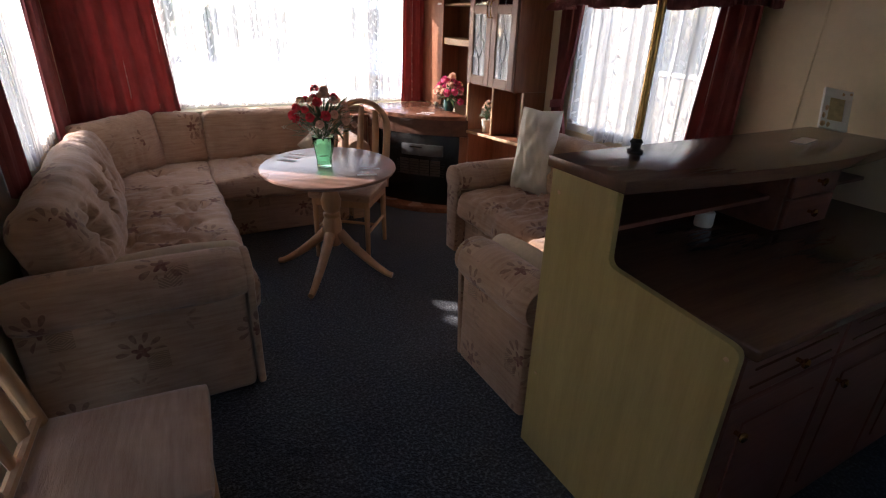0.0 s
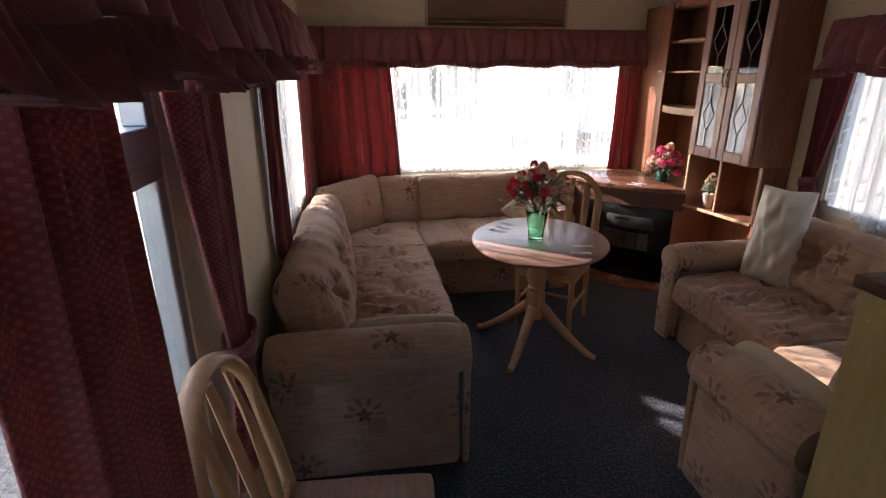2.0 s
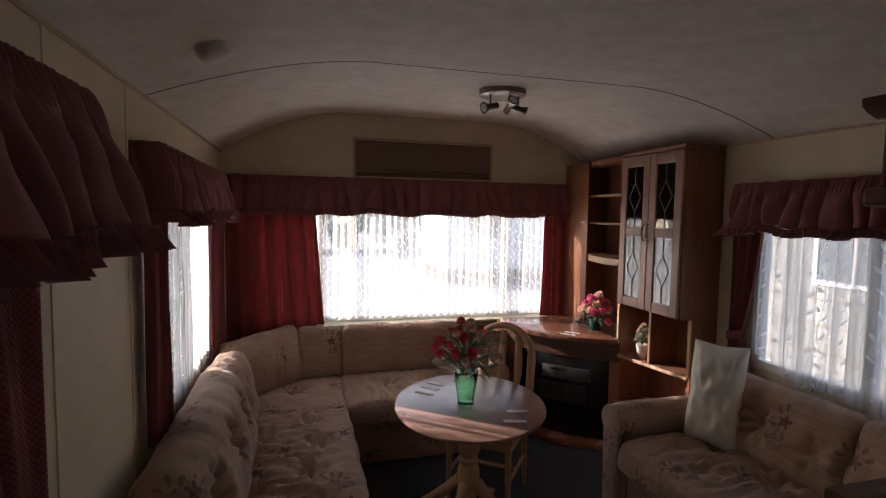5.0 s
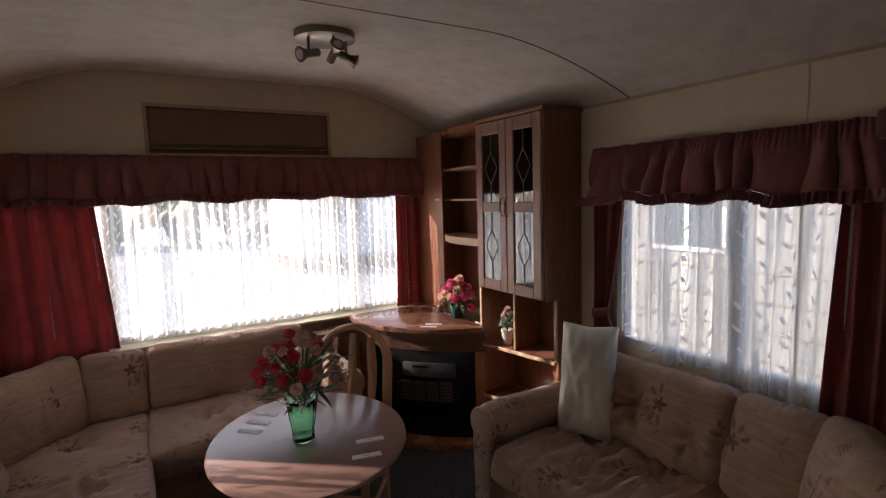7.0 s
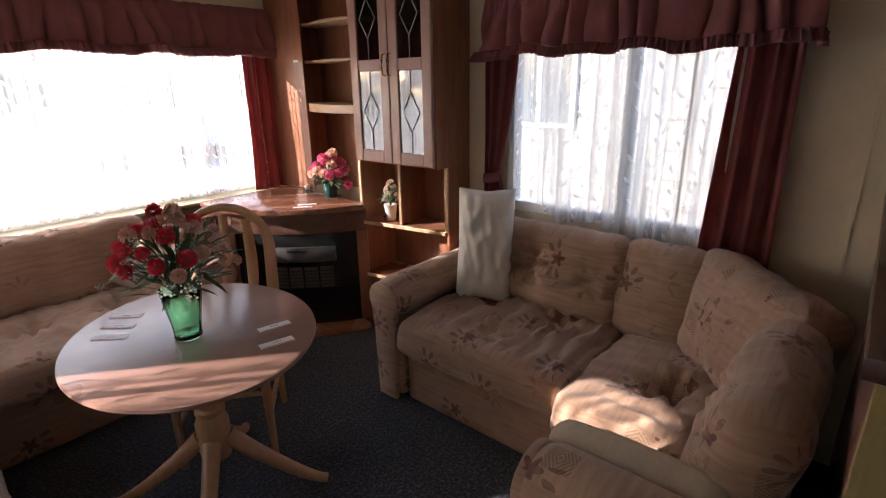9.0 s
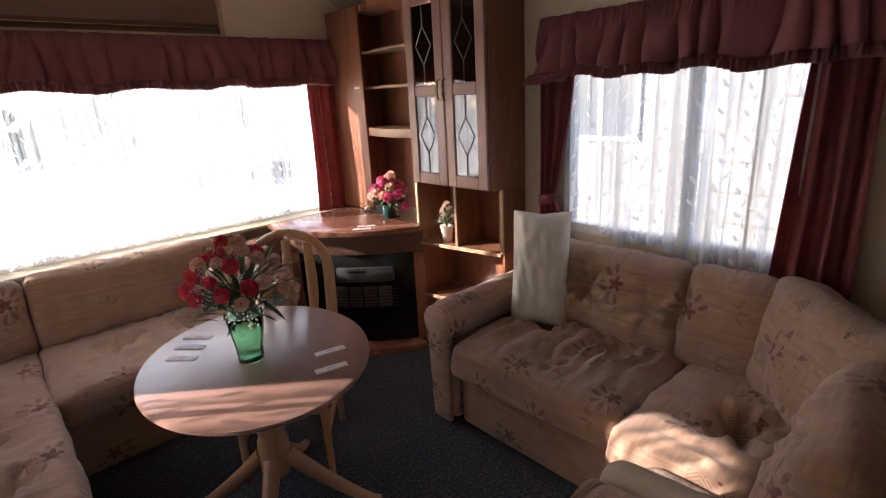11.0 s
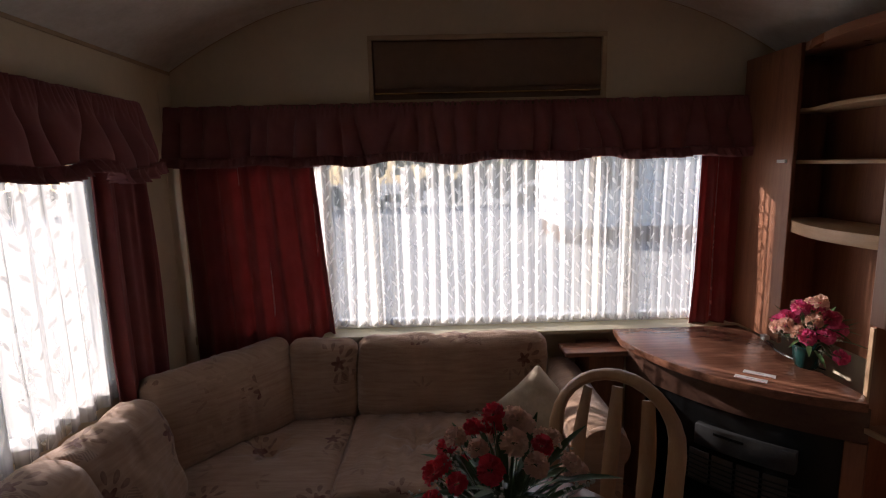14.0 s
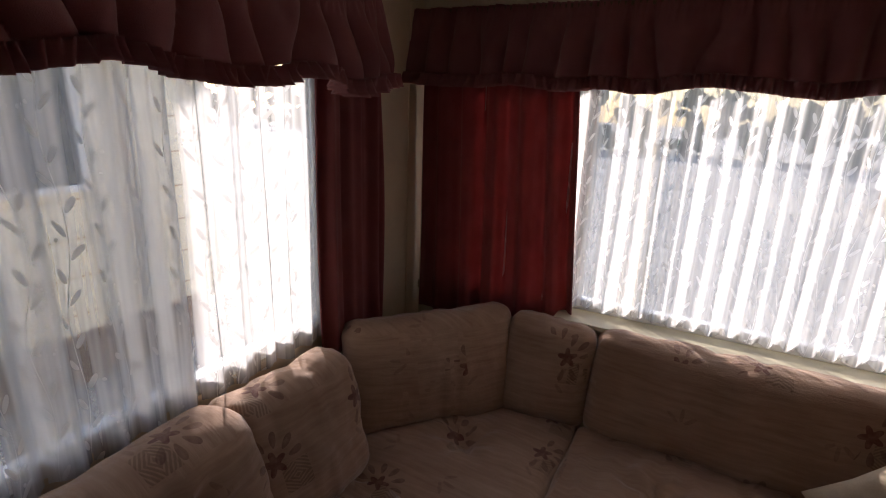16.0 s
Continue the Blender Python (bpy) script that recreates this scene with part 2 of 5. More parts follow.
M_UPH = upholstery("printed_chenille")
M_STRIPE = plain("ribbed_beige_cloth", (0.52, 0.42, 0.30), 0.95, var=0.12, scale=40, bump=0.3)
M_RED = cloth("wine_red_cloth", (0.27, 0.068, 0.066), (0.39, 0.115, 0.112), 0.36)
M_VALANCE = cloth("dusty_wine_cloth", (0.25, 0.082, 0.082), (0.36, 0.130, 0.128), 0.16)
M_WAFFLE = cloth("wine_red_waffle_cloth", (0.27, 0.075, 0.080), (0.42, 0.14, 0.145), 0.28, waffle=420.0)
M_LACE = lace("white_lace_net", 0.54, 0.6, 30.0, 0.085, 0.04, 1.0, 0.62)
M_VEIL = lace("soft_lace_net", 0.70, 0.9, 20.0, 0.13, 0.05, 1.15)
M_SHEER = lace("sheer_lace_net", 0.66, 1.2, 22.0, 0.12, 0.05, 1.1, 0.26)
M_WALL = plain("cream_wall_board", (0.72, 0.61, 0.43), 0.6, var=0.06, scale=6, bump=0.04)
M_CEIL = ceiling_mat()
M_CARPET = carpet_mat()
M_CHERRY = wood("cherry_wood", (0.16, 0.060, 0.030), (0.37, 0.16, 0.082), 0.35, "z")
M_CHERRYY = wood("cherry_wood_flat", (0.17, 0.066, 0.035), (0.40, 0.18, 0.10), 0.28, "y")
M_MANTLE = wood("mantle_wood", (0.10, 0.040, 0.024), (0.36, 0.16, 0.095), 0.25, "x", 1.6)
M_DOOR = wood("rose_wood_door", (0.30, 0.165, 0.12), (0.40, 0.235, 0.18), 0.4, "z")
M_LIP = wood("pale_wood_edge", (0.45, 0.28, 0.15), (0.62, 0.42, 0.25), 0.4, "y")
M_BEECH = wood("beech_wood", (0.42, 0.22, 0.10), (0.60, 0.36, 0.19), 0.35, "z")
M_TABLE = wood("table_veneer", (0.27, 0.150, 0.110), (0.34, 0.200, 0.150), 0.30, "x", 1.0, 0.03)
M_PANEL = wood("greenish_ash_panel", (0.33, 0.25, 0.095), (0.48, 0.375, 0.16), 0.45, "z", 0.8)
M_BAR = wood("dark_bar_laminate", (0.085, 0.045, 0.033), (0.17, 0.09, 0.062), 0.2, "x", 0.9, 0.02)
M_BARDK = wood("dark_mahogany", (0.11, 0.038, 0.028), (0.23, 0.088, 0.062), 0.35, "x")
M_BROWN = plain("brown_board", (0.15, 0.085, 0.048), 0.5, var=0.15, scale=10)
M_TRIM = plain("beige_trim", (0.50, 0.36, 0.22), 0.5, var=0.1)
M_SILL = plain("cream_sill_board", (0.66, 0.60, 0.42), 0.35, var=0.08, scale=8)
M_WHITE = plain("white_plastic", (0.80, 0.80, 0.78), 0.35, var=0.03, bump=0.02)
M_ALU = plain("aluminium", (0.55, 0.57, 0.58), 0.4, 0.8, var=0.08, scale=30)
M_BRASS = plain("brass", (0.55, 0.36, 0.14), 0.25, 1.0, var=0.12)
M_STEEL = plain("brushed_steel", (0.30, 0.26, 0.22), 0.35, 1.0, var=0.1, scale=60)
M_BLACK = plain("black_enamel", (0.008, 0.008, 0.008), 0.22, var=0.2)
M_DARKM = plain("dark_metal", (0.03, 0.03, 0.03), 0.4, 0.6)
M_STEELD = plain("dull_grey_steel", (0.16, 0.16, 0.16), 0.35, 0.8)
M_BURNER = plain("fire_clay", (0.10, 0.085, 0.075), 0.8, var=0.2)
M_GREENGLASS = glass("green_glass", (0.58, 1.0, 0.68), 0.02)
M_PANE = pane_glass("window_glass")
M_CABGLASS = pane_glass("cabinet_glass", 0.12, tint=(0.55, 0.58, 0.60))
M_LEAD = plain("lead_strip", (0.35, 0.35, 0.34), 0.4, 0.8)
M_PILLOW = plain("cream_satin_cloth", (0.72, 0.68, 0.58), 0.6, var=0.08, scale=14, bump=0.2)
M_PAPER = plain("white_card", (0.80, 0.79, 0.77), 0.6, var=0.03)
M_INK = plain("dark_print", (0.12, 0.12, 0.14), 0.7)
M_REDINK = plain("red_print", (0.55, 0.08, 0.06), 0.7)
M_LEAF = plain("artificial_leaf", (0.07, 0.14, 0.05), 0.5, var=0.5, scale=30)
M_GREY = plain("pale_sprig", (0.52, 0.55, 0.46), 0.7, var=0.3, scale=50)
M_FRED = cloth("red_petals", (0.74, 0.05, 0.08), (0.90, 0.12, 0.16), 0.4)
M_FPEACH = cloth("peach_petals", (0.84, 0.54, 0.40), (0.94, 0.70, 0.57), 0.4)
M_FPINK = cloth("pink_petals", (0.72, 0.08, 0.24), (0.90, 0.20, 0.40), 0.4)
M_POTGREEN = plain("dark_green_glaze", (0.012, 0.05, 0.045), 0.15)
M_POTWHITE = plain("cream_glaze", (0.70, 0.66, 0.58), 0.3, var=0.05)
M_GRAVEL = gravel_mat()
M_VAN = plain("cream_van_panel", (0.86, 0.77, 0.58), 0.5, var=0.05, scale=3)
M_VANW = plain("white_van_panel", (0.78, 0.78, 0.75), 0.5, var=0.05, scale=3)
# white van panel with its shade put into the colour as dark grey
M_VANW_SHADE = plain("shaded_white_van_panel", (0.24, 0.235, 0.215), 0.5, var=0.06, scale=3)
M_TINT = plain("tinted_glass", (0.10, 0.115, 0.12), 0.1, var=0.2, scale=1.5, bump=0)
M_DECK = wood("pale_decking", (0.45, 0.40, 0.30), (0.62, 0.56, 0.44), 0.7, "y")
M_HEDGE = plain("hedge_leaf", (0.07, 0.10, 0.06), 0.8, var=0.5, scale=4)


# ---- mesh helpers ----
def box_uv(me):
    """Surface coordinates in metres, by each face's main direction."""
    uv = me.uv_layers.new(name="uv").data
    co = np.empty(len(me.vertices) * 3)
    me.vertices.foreach_get("co", co)
    co = co.reshape(-1, 3)
    li = np.empty(len(me.loops), dtype=np.int32)
    me.loops.foreach_get("vertex_index", li)
    nor = np.empty(len(me.polygons) * 3)
    me.polygons.foreach_get("normal", nor)
    tot = np.empty(len(me.polygons), dtype=np.int32)
    me.polygons.foreach_get("loop_total", tot)
    ax = np.repeat(np.abs(nor.reshape(-1, 3)).argmax(axis=1), tot)
    p = co[li]
    u = np.where(ax == 0, p[:, 1], p[:, 0])
    v = np.where(ax == 2, p[:, 1], p[:, 2])
    uv.foreach_set("uv", np.stack([u, v], 1).ravel())


def root_of(ob):
    while ob.parent:
        ob = ob.parent
    return ob


def part(name, bm, material, parent=None, label="", smooth=False, uv=True):
    """Links a bmesh, given in the room's metres, as ONE mesh object, under a thing or part if given."""
    me = bpy.data.meshes.new(name)
    if parent is not None:
        bmesh.ops.translate(bm, verts=bm.verts, vec=-root_of(parent).location)
    bm.normal_update()
    bm.to_mesh(me)
    bm.free()
    if uv and not me.uv_layers:
        box_uv(me)
    me.materials.append(material)
    if smooth:
        me.shade_smooth()
        me.set_sharp_from_angle(angle=radians(38 if smooth is True else smooth))
    ob = new(name, me)
    ob.parent = parent
    return tagged(ob, label)


def thing(name, label, category, at=(0, 0, 0), group=""):
    ob = new(name)
    ob.empty_display_size = 0.05
    ob.location = at
    return tagged(ob, label, category, group)


def structure(name, bm, material, label, category="", smooth=False):
    return tagged(part(name, bm, material, None, "", smooth), label, category or name.split("_")[0], "", "structure")


def merge(bm, other):
    me = bpy.data.meshes.new("tmp")
    other.to_mesh(me)
    other.free()
    bm.from_mesh(me)
    bpy.data.meshes.remove(me)
    return bm


def box(x0, y0, z0, x1, y1, z1, bevel=0.004, seg=2):
    bm = bmesh.new()
    bmesh.ops.create_cube(bm, size=1)
    bmesh.ops.transform(bm, verts=bm.verts, matrix=Matrix.Translation(((x0 + x1) / 2, (y0 + y1) / 2, (z0 + z1) / 2)) @ Matrix.Diagonal((x1 - x0, y1 - y0, z1 - z0, 1)))
    if bevel:
        b = min(bevel, 0.45 * min(abs(x1 - x0), abs(y1 - y0), abs(z1 - z0)))
        bmesh.ops.bevel(bm, geom=bm.edges[:], offset=b, segments=seg, profile=0.5, affect="EDGES")
    return bm


def boxes(*rows, bevel=0.003):
    bm = bmesh.new()
    for r in rows:
        merge(bm, box(*r, bevel=bevel))
    return bm


def moved(bm, m):
    bmesh.ops.transform(bm, verts=bm.verts, matrix=m)
    return bm


def prism(outline, lo, hi, axis="z", bevel=0.003):
    """A flat outline of 2D points pushed along an axis from lo to hi."""
    bm = bmesh.new()
    put = {"z": lambda a, b, c: (a, b, c), "x": lambda a, b, c: (c, a, b), "y": lambda a, b, c: (a, c, b)}[axis]
    vs = [bm.verts.new(put(a, b, lo)) for a, b in outline]
    f = bm.faces.new(vs)
    ext = bmesh.ops.extrude_face_region(bm, geom=[f])
    d = Vector(put(0, 0, hi - lo))
    bmesh.ops.translate(bm, verts=[e for e in ext["geom"] if isinstance(e, bmesh.types.BMVert)], vec=d)
    bmesh.ops.recalc_face_normals(bm, faces=bm.faces[:])
    if bevel:
        caps = [e for e in bm.edges if any(len(q.verts) > 4 for q in e.link_faces)] or bm.edges[:]
        bmesh.ops.bevel(bm, geom=caps, offset=bevel, segments=2, profile=0.5, affect="EDGES")
    return bm


def lathe(profile, segs=32, at=(0, 0, 0), flute=None):
    """A turned shape: rows of radius and height."""
    bm = bmesh.new()
    rings = []
    for r, z in profile:
        ring = []
        for i in range(segs):
            a = 2 * math.pi * i / segs
            k = r * (flute(a, z) if flute else 1.0)
            ring.append(bm.verts.new((at[0] + k * math.cos(a), at[1] + k * math.sin(a), at[2] + z)))
        rings.append(ring)
    for a, b in zip(rings, rings[1:]):
        for i in range(segs):
            bm.faces.new((a[i], a[(i + 1) % segs], b[(i + 1) % segs], b[i]))
    bm.faces.new(rings[0][::-1])
    bm.faces.new(rings[-1])
    return bm


def tube(points, radii, segs=10, flat=1.0):
    """A round bar along points; radii one for all or one each."""
    pts = [Vector(p) for p in points]
    rs = radii if isinstance(radii, (list, tuple)) else [radii] * len(pts)
    bm = bmesh.new()
    rings = []
    up = Vector((0, 0, 1))
    for i, p in enumerate(pts):
        d = (pts[min(i + 1, len(pts) - 1)] - pts[max(i - 1, 0)]).normalized()
        side = d.cross(up)
        if side.length < 0.05:
            side = d.cross(Vector((0, 1, 0)))
        side.normalize()
        nn = side.cross(d).normalized()
        rings.append([bm.verts.new(p + side * rs[i] * math.cos(2 * math.pi * k / segs) + nn * rs[i] * flat * math.sin(2 * math.pi * k / segs)) for k in range(segs)])
    for a, b in zip(rings, rings[1:]):
        for i in range(segs):
            bm.faces.new((a[i], a[(i + 1) % segs], b[(i + 1) % segs], b[i]))
    bm.faces.new(rings[0][::-1])
    bm.faces.new(rings[-1])
    bmesh.ops.recalc_face_normals(bm, faces=bm.faces[:])
    return bm


def cushion(sx, sy, sz, n=16, power=5.0, wrinkle=0.006, tufts=(), crown=0.0, seed=0.0, creases=0.0):
    """A stuffed, rounded block round the origin; tufts: rows of (u, v, depth) on its +z face, u and v from -1 to 1."""
    bm = bmesh.new()
    bmesh.ops.create_cube(bm, size=2)
    bmesh.ops.subdivide_edges(bm, edges=bm.edges[:], cuts=n, use_grid_fill=True)
    off = Vector((seed * 3.1, seed * 1.7, seed))
    half = Vector((sx, sy, sz)) / 2
    rad = min(half) * min(0.98, 3.6 / power)
    for v in bm.verts:
        p = Vector((v.co.x * half.x, v.co.y * half.y, v.co.z * half.z))
        core = Vector([max(-(h - rad), min(h - rad, c)) for c, h in zip(p, half)])
        d = p - core
        p = core + d.normalized() * rad if d.length > 1e-6 else p
        q = Vector((p.x / half.x, p.y / half.y, p.z / half.z))
        u, w = q.x, q.y
        size = Vector((q.x * sx / 2, q.y * sy / 2, q.z * sz / 2))
        edge = max(0.0, (1 - u * u)) * max(0.0, (1 - w * w))
        if q.z > 0:
            size.z += crown * edge * q.z
            for a, b, d in tufts:
                dx, dy = (u - a) * sx / 2, (w - b) * sy / 2
                rr = math.hypot(dx, dy)
                ripple = 0.35 * math.cos(7 * math.atan2(dy, dx)) * math.exp(-((rr - 0.07) / 0.05) ** 2)
                size.z -= 1.8 * d * (math.exp(-(rr / 0.06) ** 2) + 0.6 * ripple) * q.z
        if creases:
            size.z += creases * math.sin((u * sx * 38) + 4 * noise.noise(size * 7 + off)) * max(0, q.z) * (1 - abs(w)) ** 0.5
        d3 = size.normalized()
        pull = Vector((size.x * 16, size.y * 4.5, size.z * 8)) + off
        size += d3 * (noise.noise(size * 7 + off) * wrinkle * 1.5 + (0.5 - abs(noise.noise(pull))) * wrinkle * 1.3 + noise.noise(size * 30 + off) * wrinkle * 0.35)
        v.co = size
    return bm


def pillow(sx, sy, sz, n=26, wrinkle=0.006, seed=0.0):
    """A stuffed pillow with pinched seams, round the origin, thick along z."""
    bm = bmesh.new()
    bmesh.ops.create_grid(bm, x_segments=n, y_segments=n, size=1)
    geo = bmesh.ops.duplicate(bm, geom=bm.faces[:])["geom"]
    lower = {e for e in geo if isinstance(e, bmesh.types.BMVert)}
    for v in bm.verts:
        u, w = v.co.x, v.co.y
        f = (max(0, 1 - u ** 4) * max(0, 1 - w ** 4)) ** 0.55
        side = -1 if v in lower else 1
        k = 1 - 0.06 * (1 - abs(u)) * abs(w) ** 3 - 0.06 * (1 - abs(w)) * abs(u) ** 3
        p = Vector((u * sx / 2 * k, w * sy / 2 * k, side * sz / 2 * f))
        fold = 0.4 * noise.noise(Vector((u * 5 + 2 * w, w * 1.5 + seed, side))) + noise.noise(Vector((u * 3, w * 3, seed + side)))
        p.z += side * f * wrinkle * 1.6 * fold
        v.co = p
    bmesh.ops.remove_doubles(bm, verts=bm.verts[:], dist=0.0006)
    bmesh.ops.recalc_face_normals(bm, faces=bm.faces[:])
    return bm


def placed(bm, x, y, z, rx=0, ry=0, rz=0):
    return moved(bm, pose(x, y, z, rx, ry, rz))


def drape(width, height, folds, depth, nx=90, nz=24, shape=None, seed=0.0, hem=0.0):
    """A hanging sheet in the plane x, z with z down from 0: folds along x, shaped by shape(u, v) -> (x factor, x shift, z shift, depth factor)."""
    bm = bmesh.new()
    uvs = bm.loops.layers.uv.new("uv")
    grid = []
    for j in range(nz + 1):
        v = j / nz
        row = []
        for i in range(nx + 1):
            u = i / nx
            k, sh, dz, dd = shape(u, v) if shape else (1, 0, 0, 1)
            ph = folds * 2 * math.pi * u + 1.6 * noise.noise(Vector((u * folds * 0.6, v * 0.8, seed)))
            f = math.sin(ph) + 0.35 * math.sin(2.3 * ph + seed) + 0.5 * noise.noise(Vector((u * folds * 1.3, v * 2.0, seed + 5)))
            y = depth * dd * f
            hz = hem * noise.noise(Vector((u * folds * 1.5, 0, seed + 9))) * v
            row.append(bm.verts.new(((u - 0.5) * width * k + sh * width, y, -v * height + dz + hz)))
        grid.append(row)
    for j in range(nz):
        for i in range(nx):
            f = bm.faces.new((grid[j][i], grid[j + 1][i], grid[j + 1][i + 1], grid[j][i + 1]))
            for lp, (a, b) in zip(f.loops, ((i, j), (i, j + 1), (i + 1, j + 1), (i + 1, j))):
                lp[uvs].uv = (a / nx * width * 1.5 + seed, -b / nz * height)
    return bm


def thick(ob, t):
    s = ob.modifiers.new("thickness", "SOLIDIFY")
    s.thickness = t
    return ob


# ---- the room ----
XL, XR, YF, YB = -0.45, 2.62, 4.42, -1.7
T = 0.06


def wall_with_holes(axis, at, back, lo, hi, z1, holes):
    """A wall from at to back across, lo to hi along, 0 to z1 up, with rectangular holes (a0, a1, z0, z1) in order."""
    rows, cur = [], lo
    for a0, a1, za, zb in holes:
        rows.append((cur, a0, 0, z1))
        rows.append((a0, a1, 0, za))
        rows.append((a0, a1, zb, z1))
        cur = a1
    rows.append((cur, hi, 0, z1))
    bm = bmesh.new()
    p, q = min(at, back), max(at, back)
    for a, b, c, d in rows:
        merge(bm, box(p, a, c, q, b, d, 0) if axis == "x" else box(a, p, c, b, q, d, 0))
    bmesh.ops.remove_doubles(bm, verts=bm.verts[:], dist=0.0005)
    return bm


structure("floor", box(XL - T, YB - T, -0.08, XR + T, YF + T, 0, 0), M_CARPET, "dark navy flecked carpet over the whole floor", "floor")
structure("wall_left", wall_with_holes("x", XL, XL - T, YB, YF + T, 2.2, [(0.12, 1.27, 0.12, 1.86), (2.45, 3.76, 0.80, 1.74)]), M_WALL, "cream board wall with a tall glazed opening", "wall")
structure("wall_right", wall_with_holes("x", XR, XR + T, YB, YF + T, 2.2, [(1.5, 2.6, 0.84, 1.72)]), M_WALL, "cream board wall beside the fireplace cupboard", "wall")
structure("wall_front", wall_with_holes("y", YF, YF + T, XL, XR, 2.6, [(-0.36, 0.535, 0.80, 1.74), (0.535, 1.685, 0.80, 1.74), (1.685, 2.36, 0.80, 1.74)]), M_WALL, "cream end wall with a wide bow window", "wall")
structure("wall_back", wall_with_holes("y", YB - T, YB, XL, XR, 2.6, [(1.35, 2.1, 1.12, 1.65)]), M_WALL, "plain cream wall behind the kitchen", "wall")


def arch(x, y):
    """Ceiling height across the room; the crown rises towards the end window."""
    u = (x - XL) / (XR - XL)
    k = min(1, min(u, 1 - u) / 0.29)
    crown = 0.205 + 0.13 * min(1, max(0, (y - 2.5) / 1.92))
    return 2.125 + crown * (1 - (1 - k) ** 1.7)


bm = bmesh.new()
N = 48
lower, upper = [], []
for i in range(N + 1):
    x = XL + (XR - XL) * i / N
    ys = (YB, 2.2, 2.5, 2.8, 3.2, 3.6, 4.0, YF)
    lower.append([bm.verts.new((x, y, arch(x, y))) for y in ys])
    upper.append([bm.verts.new((x, y, arch(x, y) + 0.3)) for y in ys])
for i in range(N):
    for j in range(7):
        bm.faces.new((lower[i][j], lower[i][j + 1], lower[i + 1][j + 1], lower[i + 1][j]))
        bm.faces.new((upper[i][j], upper[i + 1][j], upper[i + 1][j + 1], upper[i][j + 1]))
bmesh.ops.recalc_face_normals(bm, faces=bm.faces[:])
structure("ceiling", bm, M_CEIL, "mottled off-white arched ceiling board", "ceiling", smooth=True)


def ceiling_strip(y, w=0.012):
    pts = [(XL + (XR - XL) * i / 40, y, arch(XL + (XR - XL) * i / 40, y) + 0.001) for i in range(41)]
    return tube(pts, w / 2, 8, 0.5)


for y in (2.53, 1.3 - 1.22, 4.412):
    structure("trim", ceiling_strip(y), M_BROWN if y < 4 else M_TRIM, "thin jointing strip across the arched ceiling", "trim", True)
for x, ys in ((XL, (1.72, 2.30, 4.3)), (XR, (1.14, 1.73, -0.4))):
    for y in ys:
        structure("trim", box(x - 0.004, y - 0.006, 0.0, x + 0.004, y + 0.006, 2.13, 0.002), M_WALL, "narrow cream joint strip on the wall", "trim")
for x in (XL, XR):
    structure("trim", box(x - 0.008, YB, 2.115, x + 0.008, YF, 2.132, 0.003), M_TRIM, "beige cornice bead under the ceiling", "trim")
structure("trim", box(XL, YF - 0.012, 0.80 - 0.055, 2.36, YF + 0.001, 0.80 - 0.012, 0.003), M_TRIM, "beige wooden rail under the window sill", "trim")
structure("window_sill", box(0.24, YF - 0.13, 0.785, 2.36, YF + 0.05, 0.803, 0.004), M_SILL, "cream board sill below the wide window", "sill")


def window(name, label, axis, at, a0, a1, z0, z1, mullions, w=0.045, d=0.05, mat=None):
    """A framed window in a wall: frame bars and one pane a field."""
    t = thing(name, label, "window", (at, a0, z0) if axis == "x" else (a0, at, z0))
    t["kind"] = "structure"

    def bar(b0, b1, c0, c1, dd=d):
        return box(at - dd / 2, b0, c0, at + dd / 2, b1, c1, 0.005) if axis == "x" else box(b0, at - dd / 2, c0, b1, at + dd / 2, c1, 0.005)

    fr = bmesh.new()
    for r in ((a0, a1, z0, z0 + w), (a0, a1, z1 - w, z1), (a0, a0 + w, z0 + w, z1 - w), (a1 - w, a1, z0 + w, z1 - w)):
        merge(fr, bar(*r))
    part("window_frame", fr, mat or M_WHITE, t)
    edges = [a0 + w]
    for m_ in mullions:
        part("mullion", bar(m_ - w / 2, m_ + w / 2, z0 + w, z1 - w, d * 0.9), mat or M_WHITE, t)
        edges += [m_ - w / 2, m_ + w / 2]
    edges.append(a1 - w)
    for e0, e1 in zip(edges[::2], edges[1::2]):
        g = part("pane", bar(e0, e1, z0 + w, z1 - w, 0.004), M_PANE, t)
        g.visible_shadow = False
    return t


window("window_front", "wide white-framed end window behind lace", "y", YF + 0.03, -0.36, 2.36, 0.803, 1.74, (0.27, 1.85))
window("window_left", "white-framed side window over the corner sofa", "x", XL - 0.03, 2.45, 3.76, 0.80, 1.74, (2.62,))
window("window_right", "white-framed two-light window over the sofa", "x", XR + 0.03, 1.5, 2.6, 0.84, 1.72, (1.98,), 0.05)
window("window_back", "white-framed window behind the kitchen", "y", YB - 0.03, 1.35, 2.1, 1.12, 1.65, ())
win = window("window_tall", "tall aluminium-framed glazed door panel", "x", XL - 0.03, 0.12, 1.27, 0.12, 1.43, (), 0.045, 0.05, M_ALU)
part("rail", box(XL - 0.06, 0.12, 1.43, XL, 1.27, 1.50, 0.004), M_ALU, win)
part("top_frame", boxes((XL - 0.055, 0.12, 1.50, XL - 0.005, 0.165, 1.86), (XL - 0.055, 1.225, 1.50, XL - 0.005, 1.27, 1.86), (XL - 0.055, 0.165, 1.81, XL - 0.005, 1.225, 1.86)), M_ALU, win)
# top-hung sash, pushed open
sash = thing("sash", "open top-hung aluminium sash", "", (0, 0, 0))
sash.parent = win
sm = pose(XL - 0.04, 0, 1.81, 0, 35, 0)


def tilted(b):
    return moved(moved(b, sm), Matrix.Translation((0, 0, 0)))


